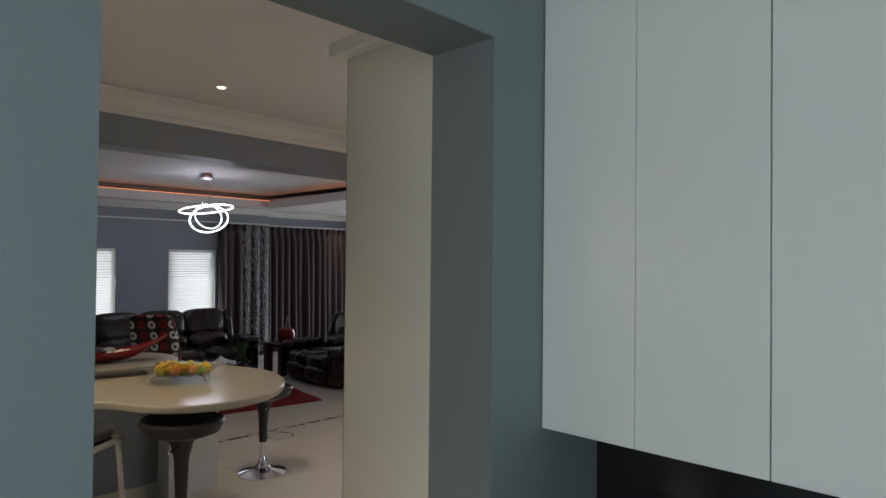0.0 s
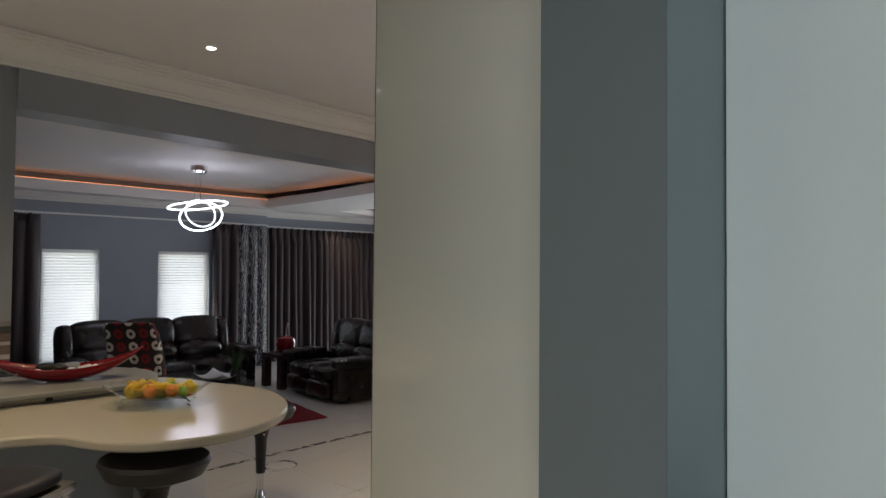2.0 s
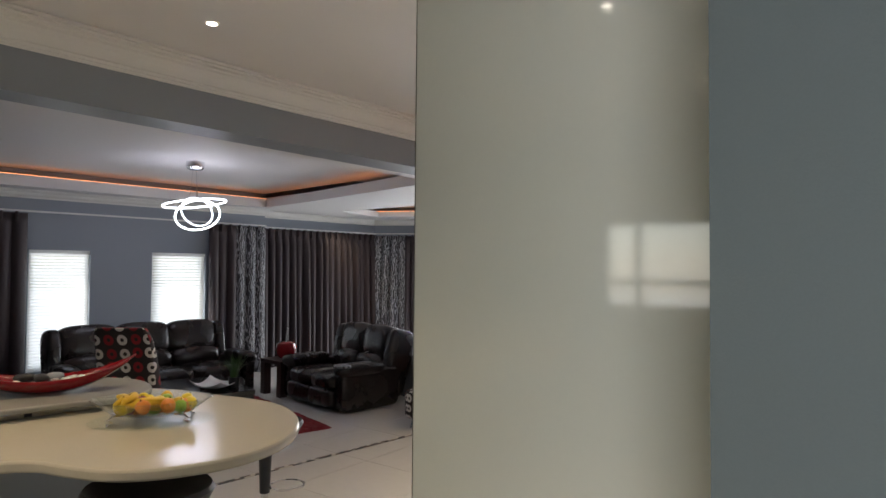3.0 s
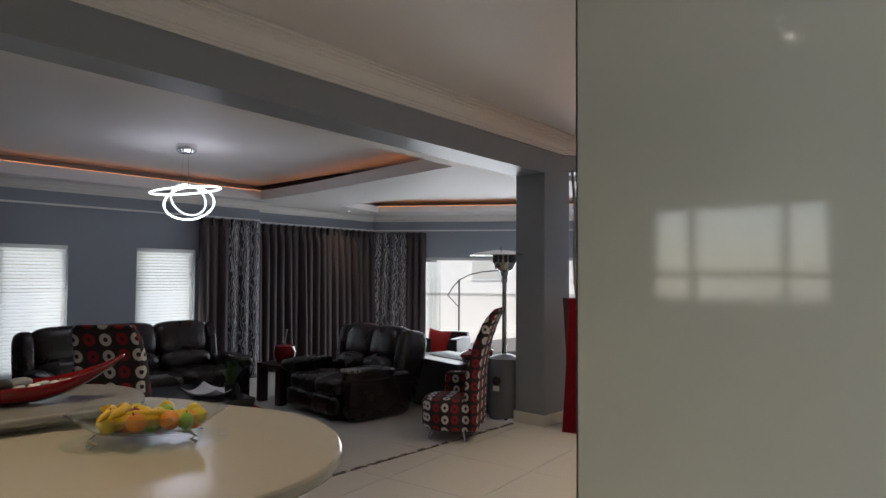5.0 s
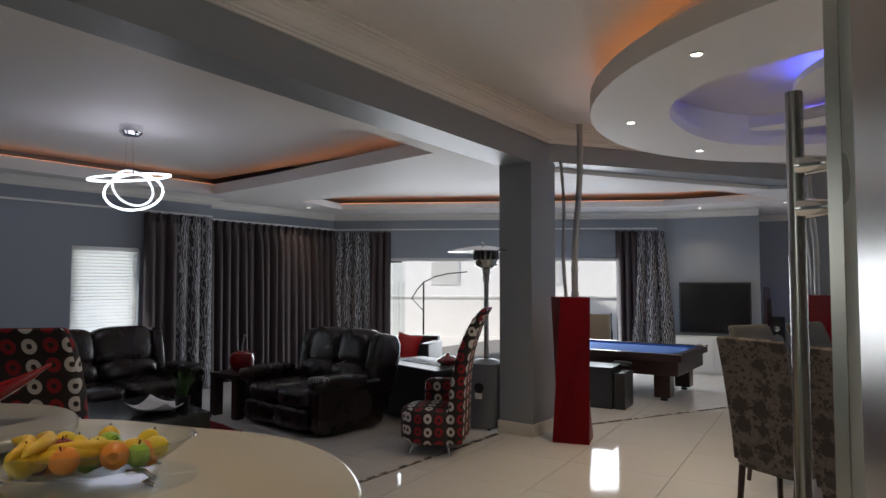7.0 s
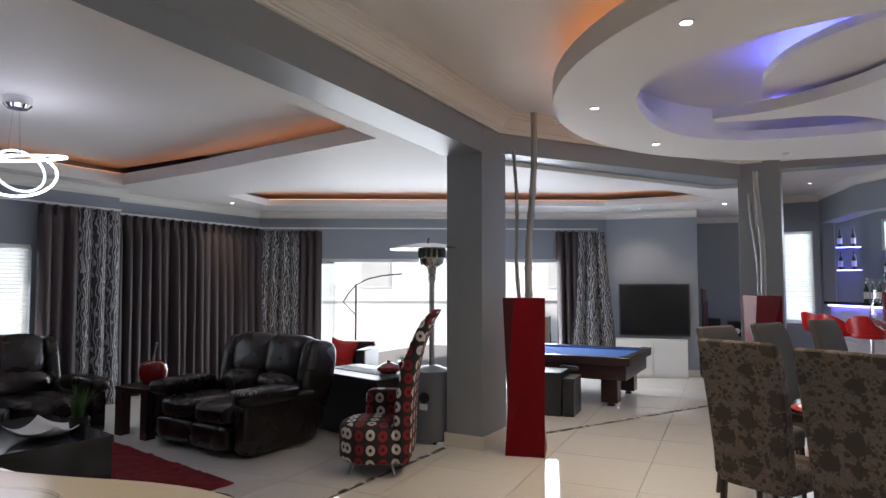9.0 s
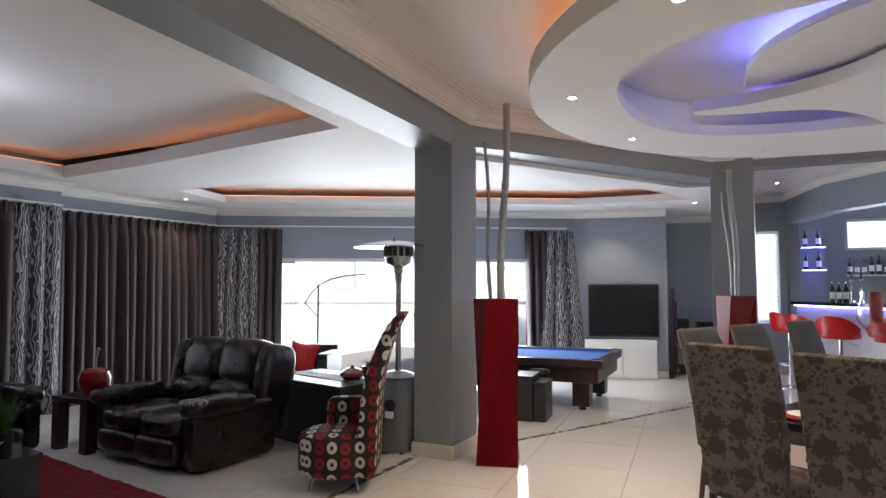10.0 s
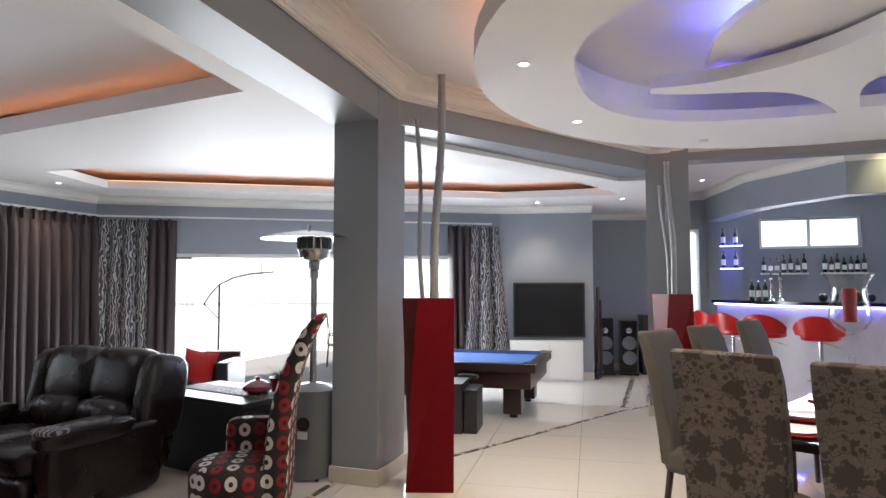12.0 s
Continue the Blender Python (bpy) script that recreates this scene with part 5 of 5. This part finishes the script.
part("lower_rail", box(0.016, -0.1, 0.08, 0.07, 0.28, 0.12), M_WOOD, cr_)
for k in range(4):
    part("cue", tube([(0.045, -0.06 + 0.1 * k, 0.12), (0.04, -0.06 + 0.1 * k, 1.33)], [0.013, 0.006], 8), M_WOOD, cr_)
for k in range(5):
    d_ = thing("dark_dispenser", at(-0.45 + 0.14 * k, 13.15 - 0.06 * k, 1.331, 30 * k), "small dark rounded item on the bar top", "bar utensil", "items on the bar")
    part("body", cushion(-0.06, -0.05, 0, 0.06, 0.05, 0.12 + 0.03 * (k % 2), 2.6, cuts=4), M_DARK, d_)


# ---- windows, blinds, curtains ----
def window(name, m, w, z0, z1, blind=True, mull=0, bars=(), transom=0.0):
    """A window in its own frame: x along the wall, room towards -y."""
    wd = new(name)
    wd.matrix_world = m
    tagged(wd, "white framed window with a white slatted blind" if blind else "white framed clear window", kind="structure")
    f = bmesh.new()
    bx(f, 0, 0.08, z0, 0.05, 0.14, z1), bx(f, w - 0.05, 0.08, z0, w, 0.14, z1)
    bx(f, 0.05, 0.08, z0, w - 0.05, 0.14, z0 + 0.05), bx(f, 0.05, 0.08, z1 - 0.05, w - 0.05, 0.14, z1)
    for k in range(mull):
        x = w * (k + 1) / (mull + 1)
        bx(f, x - 0.025, 0.08, z0 + 0.05, x + 0.025, 0.14, z1 - 0.05)
    for x in bars:
        bx(f, x - 0.03, 0.08, z0 + 0.05, x + 0.03, 0.14, z1 - 0.05)
    if transom:
        bx(f, 0.05, 0.075, transom - 0.03, w - 0.05, 0.145, transom + 0.03)
    part("window_frame", f, M_WHITE, wd)
    part("window_sill", box(0.0, 0.002, z0 - 0.03, w, 0.08, z0 - 0.002), M_WHITE, wd)
    for k in range(mull + 1):
        x0, x1 = w * k / (mull + 1), w * (k + 1) / (mull + 1)
        p = part("pane", box(x0 + 0.03, 0.108, z0 + 0.051, x1 - 0.03, 0.112, z1 - 0.051), M_PANE, wd)
        p.visible_shadow = False
    if blind:
        bl = thing("slatted_blind", m, "white slatted blind let down in the window", "blind", "white window blinds")
        part("head_rail", box(0.01, 0.01, z1 - 0.05, w - 0.01, 0.06, z1), M_BLIND, bl)
        n = int((z1 - z0 - 0.06) / 0.045)
        me = None
        for k in range(n):
            z = z1 - 0.07 - 0.045 * k
            if me is None:
                s = part("slat", box(0.015, -0.022, -0.0015, w - 0.015, 0.022, 0.0015, m=pose(0, 0.035, 0, 55)), M_BLIND, bl)
                me = s.data
            else:
                s = new("slat", me)
                s.parent = bl
            s.location = (0, 0, z)
        part("bottom_rail", box(0.015, 0.02, z0 + 0.01, w - 0.015, 0.05, z0 + 0.035), M_BLIND, bl)
    return wd


WEST = pose(-10.4, -2.6, 0, 0, 0, 90)
window("window_1", WEST @ pose(5.38, 0, 0), 0.8, 0.36, 2.1)
window("window_2", WEST @ pose(7.08, 0, 0), 0.9, 0.36, 2.1)
window("window_3", pose(-2.63, 14.8, 0), 0.54, 0.9, 2.62)
window("window_4", pose(-0.98, 15.6, 0), 1.7, 2.27, 2.86, False, 1)
window("window_6", pose(-1.85, -2.6, 0, 0, 0, 180), 1.45, 1.5, 2.36, False, 0, (0.34, 1.08), 1.76)
window("window_7", pose(2.7, -2.6, 0, 0, 0, 180), 1.65, 1.0, 2.3, False, 1)
# unseen window, added in the east wall for the dining fill
window("window_unseen_east", pose(3.2, 8.5, 0, 0, 0, -90), 2.6, 0.6, 2.4, False, 2)

DOORM = pose(B0.x, B0.y, 0, 0, 0, math.degrees(math.atan2(B1.y - B0.y, B1.x - B0.x)))
dr = new("door_1")
dr.matrix_world = DOORM
tagged(dr, "wide frameless sliding glass doors stacked open at one side", kind="structure")
part("head_track", box(0.75, 0.05, 2.03, 5.85, 0.15, 2.088), M_WHITE, dr)
part("threshold", box(0.75, 0.05, 0.0, 5.85, 0.15, 0.012), M_STEEL, dr)
for k in range(5):
    p = part("glass_leaf", box(1.12 + 0.05 * k, 0.1, 0.02, 1.13 + 0.05 * k, 0.72, 2.02), M_PANE, dr, "folded clear glass leaf")
    p.visible_shadow = False
    part("roller", box(1.105 + 0.05 * k, 0.08, 2.0, 1.145 + 0.05 * k, 0.12, 2.03), M_DARK, dr)


def curtain(m, x0, x1, z0, z1, cloth, label, folds=None, depth=0.1, spread=0.0):
    c = thing("curtain", m, label, "curtain", "pleated floor-length curtains")
    w = x1 - x0
    folds = folds or max(3, int(w / 0.15))
    bm = bmesh.new()
    nx, nz = folds * 8, 18
    cr = random.Random(int(w * 1000) + folds)
    ph = [cr.uniform(-0.35, 0.35) for _ in range(folds + 1)]
    am = [cr.uniform(0.55, 1.4) for _ in range(folds + 1)]
    rows = []
    for j in range(nz + 1):
        v = j / nz
        z = z1 - (z1 - z0) * v
        amp = depth * (0.35 if j < 2 else 0.6 + 0.55 * v)
        row = []
        for i in range(nx + 1):
            u = i / nx
            f = u * folds
            k = min(int(f), folds)
            s = 2 * abs(math.sin(math.pi * f + 0.5 * ph[k] * v)) ** 0.75 - 1
            x = x0 + w * u + spread * v * (u - 0.5) + 0.012 * math.cos(2 * math.pi * f) * v
            row.append(bm.verts.new((x, -0.10 - amp * am[k] * (0.5 + 0.5 * s) * (1 + 0.1 * math.sin(3 * v + k)), z)))
        rows.append(row)
    for a, b in zip(rows, rows[1:]):
        for i in range(nx):
            bm.faces.new((a[i], a[i + 1], b[i + 1], b[i]))
    part("cloth", bm, cloth, c, solid=0.004)
    hb = bmesh.new()
    for k in range(folds):
        x = x0 + w * (k + 0.25) / folds
        bx(hb, x - 0.014, -0.165, z1 - 0.12, x + 0.014, -0.10, z1 + 0.02)
    part("pleat_head", hb, cloth, c, "pinched pleat heads", bevel=0.006, kind="stuff")
    return c


PLAIN, SCR = "mauve-grey floor-length pleated curtain", "dark curtain with silver scrolls, floor-length"
ZC = 2.60
curtain(WEST, 4.6, 5.33, 0.01, ZC, M_CURTAIN, PLAIN)
curtain(WEST, 7.98, 8.48, 0.01, ZC, M_CURTAIN, PLAIN)
curtain(WEST, 8.48, 9.05, 0.01, ZC, M_SCROLL, SCR)
WC = pose(-10.75, 6.5, 0, 0, 0, 90)
curtain(WC, 0.05, 2.85, 0.01, ZC, M_CURTAIN, PLAIN, depth=0.13)
curtain(DOORM, 0.05, 0.75, 0.01, ZC - 0.02, M_SCROLL, SCR, spread=0.15)
curtain(DOORM, 0.75, 1.15, 0.01, ZC - 0.02, M_CURTAIN, PLAIN)
curtain(DOORM, 5.42, 5.82, 0.01, ZC - 0.02, M_CURTAIN, PLAIN)
curtain(DOORM, 5.82, 6.3, 0.01, ZC - 0.02, M_SCROLL, SCR, spread=0.45)
for m, x0, x1 in ((WEST, 3.4, 9.05), (WC, 0.02, 2.88), (DOORM, 0.05, 6.18)):
    r = thing("curtain_rail", m, "slim white curtain rail under the cornice", "curtain rail", "curtain rails")
    part("rail", box(x0, -0.13, ZC + 0.02, x1, -0.1, ZC + 0.045), M_WHITE, r)
    for k in range(4):
        x = x0 + (x1 - x0) * (k + 0.5) / 4
        part("bracket", box(x - 0.01, -0.1, ZC + 0.025, x + 0.01, -0.001, ZC + 0.045), M_WHITE, r)


# ---- lamps ----
def downlight(x, y, z, power, color=WARM, cone=110):
    d = thing("downlight", at(x, y, z), "small round recessed downlight, lit", "downlight", "recessed downlights")
    part("bezel", lathe([(0.032, -0.001), (0.048, -0.001), (0.05, -0.006), (0.034, -0.008), (0.032, -0.001)], 24), M_WHITE, d)
    part("bulb", lathe([(0, -0.003), (0.03, -0.003), (0.031, -0.001), (0, -0.001)], 20), M_BULB, d, "glowing bulb")
    if power:
        lamp("downlight_lamp", "SPOT", look((x, y, z - 0.02), (x, y, 0)), power, color, cone=cone)


# the one at (0.9, 8.0) is added out of view to brighten the dining area
for x, y, z, p in ((-3.8, 2.16, Z_HIGH, 60), (-3.75, -0.15, Z_HIGH, 60), (-1.85, -0.1, Z_HIGH, 90), (-3.9, -2.05, Z_HIGH, 30), (-1.95, -1.9, Z_HIGH, 50),
                   (-2.6, 4.87, 3.05, 85), (-3.55, 6.27, 3.05, 70), (-3.41, 7.88, 3.05, 80), (0.9, 8.0, 3.05, 50), (0.8, 7.5, 3.05, 50), (-0.6, 4.5, 3.05, 50),
                   (-4.65, 12.4, Z_LOUNGE, 28), (-10.2, 8.3, Z_LOUNGE, 25), (-3.3, 12.4, Z_LOUNGE, 25), (-2.1, 13.3, 3.30, 14), (0.0, 13.6, 3.30, 30), (0.1, 10.72, 3.29, 0), (-7.0, 11.4, Z_LOUNGE, 0)):
    downlight(x, y, z, p)

lamp("wall_wash_lamp", "SPOT", look((0.15, 11.15, 3.25), (0.2, 11.6, 2.9)), 12, (1, 0.85, 0.4), cone=120)
sn = thing("smoke_detector", at(-2.3, 9.05, 3.05), "small white smoke detector on the dropped ceiling", "smoke detector")
part("case", lathe([(0, -0.03), (0.03, -0.03), (0.045, -0.015), (0.05, -0.001), (0, -0.001)], 20), M_WHITE, sn)

ch = thing("ring_chandelier", at(-7.92, 4.0, 3.22), "chrome pendant with three glowing crystal rings", "chandelier")
part("ceiling_cap", lathe([(0, -0.1), (0.08, -0.1), (0.11, -0.07), (0.115, -0.001), (0, -0.001)], 32), M_CHROME, ch, "chrome ceiling cap")
for k in range(3):
    a = 2.1 * k
    part("wire", tube([(0.03 * math.cos(a), 0.03 * math.sin(a), -0.1), (0.06 * math.cos(a), 0.06 * math.sin(a), -0.5)], 0.003, 5), M_CHROME, ch)


def ring(r, m):
    b = tube([(r * math.cos(k * math.pi / 32), r * math.sin(k * math.pi / 32), 0) for k in range(64)], 0.011, 8, closed=True)
    bmesh.ops.transform(b, matrix=m, verts=b.verts[:])
    return b


part("ring_large", ring(0.38, pose(0, 0, -0.53, 12, 9)), M_RINGLIGHT, ch, "large flat glowing ring")
part("ring_medium", ring(0.27, pose(0.05, 0.02, -0.68, 48, -14, 66)), M_RINGLIGHT, ch, "tilted glowing ring")
part("ring_small", ring(0.2, pose(0.03, 0.02, -0.64, 60, 40, 66)), M_CRYSTAL, ch, "small crystal ring")
lamp("chandelier_lamp", "POINT", pose(-7.92, 4.0, 2.55), 8, (0.8, 0.78, 1)).data.shadow_soft_size = 0.3

# ---- skirtings and floor strips ----
bm = bmesh.new()
for a, b in (((-10.4, -2.6), (-10.4, 6.5)), ((-10.75, 6.5), (-10.75, 9.4)), ((-5.38, 12.83), (-3.85, 13.15)), ((-4.6, 14.3), (-2.9, 14.8)), ((-2.9, 14.8), (-1.97, 14.8))):
    d = Vector((b[0] - a[0], b[1] - a[1])).normalized()
    n = Vector((d.y, -d.x)) * 0.018
    wall_run(bm, (a[0] + n.x, a[1] + n.y), (b[0] + n.x, b[1] + n.y), 0, 0.12, 0.016)
structure("baseboard", bm, M_SKIRT, "cream skirting along the walls")
for n_, (x0, y0, x1, y1) in (("baseboard_column_1", (-5.27, 6.81, -4.865, 7.36)), ("baseboard_column_2", (-2.9, 10.35, -2.4, 10.85)), ("baseboard_pillar", (-5.05, -2.5, -4.61, 1.2))):
    bm = bmesh.new()
    bx(bm, x0 - 0.018, y0 - 0.018, 0, x1 + 0.018, y0 - 0.002, 0.13), bx(bm, x0 - 0.018, y1 + 0.002, 0, x1 + 0.018, y1 + 0.018, 0.13)
    bx(bm, x0 - 0.018, y0 - 0.002, 0, x0 - 0.002, y1 + 0.002, 0.13), bx(bm, x1 + 0.002, y0 - 0.002, 0, x1 + 0.018, y1 + 0.002, 0.13)
    structure(n_, bm, M_SKIRT, "cream moulded skirting round the column", 0.004)

M_MOSAIC = [mat("mosaic_" + n_, c, 0.4, var=0.1, bump=0.001) for n_, c in (("black", (0.03, 0.03, 0.03)), ("grey", (0.25, 0.24, 0.22)), ("brown", (0.14, 0.09, 0.07)), ("cream", (0.5, 0.47, 0.4)))]


def mosaic(name, a, b, width):
    a, b = Vector((*a, 0)), Vector((*b, 0))
    d = (b - a).normalized()
    m = Matrix.Translation(a) @ Matrix.Rotation(math.atan2(d.y, d.x), 4, "Z")
    q = random.Random(int(a.x * 77))
    bms = [bmesh.new() for _ in M_MOSAIC]
    n = int((b - a).length / 0.05)
    rows_ = max(1, int(width / 0.027))
    for i in range(n):
        for j in range(rows_):
            s = 0.05 * (i + 0.5 * (j % 2))
            bx(bms[q.choice([0, 0, 1, 2, 3])], s + 0.002, j * 0.027 - width / 2, 0.0, s + 0.047, j * 0.027 - width / 2 + 0.023, 0.004, m)
    top = new(name)
    tagged(top, "mosaic border strip set in the tiled floor", kind="structure")
    for b_, mt in zip(bms, M_MOSAIC):
        part("mosaic_pieces", b_, mt, top, kind="stuff")


mosaic("floor_strip_1", (-5.27, -2.0), (-5.25, 6.8), 0.08)
mosaic("floor_strip_2", (-4.78, 7.5), (-3.24, 10.62), 0.08)
mosaic("floor_strip_3", (-3.24, 10.62), (-2.9, 11.1), 0.08)
mosaic("floor_strip_4", (-3.25, 10.8), (-3.27, 14.2), 0.1)
mosaic("floor_strip_5", (-2.95, 11.3), (-2.98, 14.4), 0.1)

# ---- outside the sliding doors ----
structure("ground", prism([(-60, -40), (40, -40), (40, 80), (-60, 80)], -0.3, -0.16), M_PAVE, "pale paved ground")
structure("terrace", prism([(-14.5, 9.0), (-5.5, 13.9), (-9.5, 21.0), (-18.5, 16.0)], -0.16, -0.03), M_PAVE, "pale paved terrace outside the doors")
OUT = pose(-10.6, 15.0, 0, 0, 0, 32)
bm = bmesh.new()
bx(bm, -4.0, 2.5, -0.16, 9.0, 2.7, 1.15, OUT)
bx(bm, -4.0, 2.46, 1.15, 9.0, 2.74, 1.2, OUT)
structure("garden_wall", bm, M_OUTWALL, "white plastered garden wall")
nb = thing("neighbour_house", OUT @ pose(0, 6.5, -0.16), "white plastered two-storey house behind the garden wall", "house")
bm = bmesh.new()
bx(bm, -6, 0, 0, 9, 4, 5.2)
part("wall", bm, M_OUTWALL, nb)
part("roof", box(-6.3, -0.3, 5.2, 9.3, 4.3, 5.45), M_GALV, nb)
for x in (-2.5, 1.2, 4.2):
    w_ = part("window", box(x, -0.04, 1.7, x + 1.1, -0.002, 2.7), M_WHITE, nb)
    part("pane", box(x + 0.06, -0.05, 1.76, x + 1.04, -0.041, 2.64), M_BLIND, w_)
um = thing("cantilever_parasol", at(-10.5, 11.9, -0.03, 38), "slim grey cantilever parasol frame on the terrace", "parasol")
part("base_plate", box(-0.3, -0.3, 0, 0.3, 0.3, 0.05), M_DARK, um)
part("pole", tube([(0, 0, 0.05), (0, 0, 1.66)], 0.02, 10), M_DARK, um)
part("arm", tube([(-0.27, 0, 1.27), (-0.15, 0, 1.47), (0.0, 0, 1.64), (0.25, 0, 1.77), (0.55, 0, 1.84), (0.98, 0, 1.88)], 0.014, 8), M_DARK, um)
part("strut", tube([(-0.26, 0, 1.28), (0, 0, 1.0)], 0.01, 8), M_DARK, um)


def patio_chair(x, y, rz):
    c = thing("patio_chair", at(x, y, -0.03, rz), "metal patio chair with tan mesh seat", "patio chair", "patio chairs on the terrace")
    part("seat", box(-0.25, -0.25, 0.42, 0.25, 0.25, 0.44), M_MESH, c)
    part("backrest", box(-0.25, 0.25, 0.46, 0.25, 0.27, 1.0), M_MESH, c)
    for sx in (-1, 1):
        part("side_frame", tube([(sx * 0.27, -0.28, 0), (sx * 0.27, -0.28, 0.62), (sx * 0.27, 0.2, 0.64), (sx * 0.27, 0.27, 1.02), ], 0.014, 8), M_DARK, c)
        part("back_leg", tube([(sx * 0.27, 0.26, 0), (sx * 0.27, 0.22, 0.64)], 0.014, 8), M_DARK, c)


patio_chair(-7.9, 12.9, 20)
patio_chair(-7.0, 13.4, 200)
patio_chair(-8.9, 13.6, 120)
ptb = thing("patio_table", at(-7.8, 13.9, -0.03), "round glass-topped patio table", "patio table")
part("tabletop", lathe([(0, 0.7), (0.55, 0.7), (0.56, 0.72), (0, 0.72)], 32), M_STEEL, ptb)
for a in (45, 135, 225, 315):
    part("leg", tube([(0.4 * math.cos(radians(a)), 0.4 * math.sin(radians(a)), 0), (0.3 * math.cos(radians(a)), 0.3 * math.sin(radians(a)), 0.7)], 0.015, 8), M_DARK, ptb)
grass_pot(-5.97, 7.13, 0.641, 0.1, "green spiky plant in a red planter on the console", M_RED, 0.1)

# split-stone cladding on the pillar by the counter
M_STRIPS = [mat("split_stone_" + n_, c, 0.75, var=0.2, bump=0.004, fine=40) for n_, c in (("grey", (0.2, 0.19, 0.185)), ("cream", (0.5, 0.47, 0.43)), ("brown", (0.15, 0.11, 0.09)), ("black", (0.05, 0.05, 0.05)))]
CL = new("stone_cladding")
tagged(CL, "narrow split-stone strips on the pillar above the counter", kind="structure")
cq, z, strip_meshes = random.Random(12), 1.17, {}
for row in range(11):
    h = cq.choice([0.024, 0.034, 0.044])
    y = 1.195
    while y > -0.9:
        length = min(cq.choice([0.1, 0.16, 0.22, 0.3]), y + 1.0)
        k = cq.choice([0, 0, 1, 2, 2, 3])
        key = (round(length, 2), h, k)
        if key not in strip_meshes:
            b = box(0, -length + 0.002, 0, 0.012 + 0.004 * k, 0, h - 0.003)
            me = bpy.data.meshes.new("stone")
            b.to_mesh(me)
            b.free()
            me.materials.append(M_STRIPS[k])
            strip_meshes[key] = me
        o = new("stone", strip_meshes[key])
        o.location, o.parent = (-4.609, y, z), CL
        y -= length
    z += h

# ---- floor tiles, last ----
FL = new("floor_tiles")
tagged(FL, "large polished cream and grey-white porcelain floor tiles", kind="structure")
for i in range(-10, 10):
    for j in range(-12, 12):
        x0, y0 = TILE * i, TILE * j
        x1, y1 = x0 + TILE - 0.005, y0 + TILE - 0.005
        c = TURN @ Vector(((x0 + x1) / 2, (y0 + y1) / 2, 0))
        if not (-11.0 < c.x < 3.3 and -2.8 < c.y < 15.9) or not inside_house(c.x + 0.2, c.y + 0.2):
            continue
        tile(x0, y0, x1, y1, M_TILE, FL)
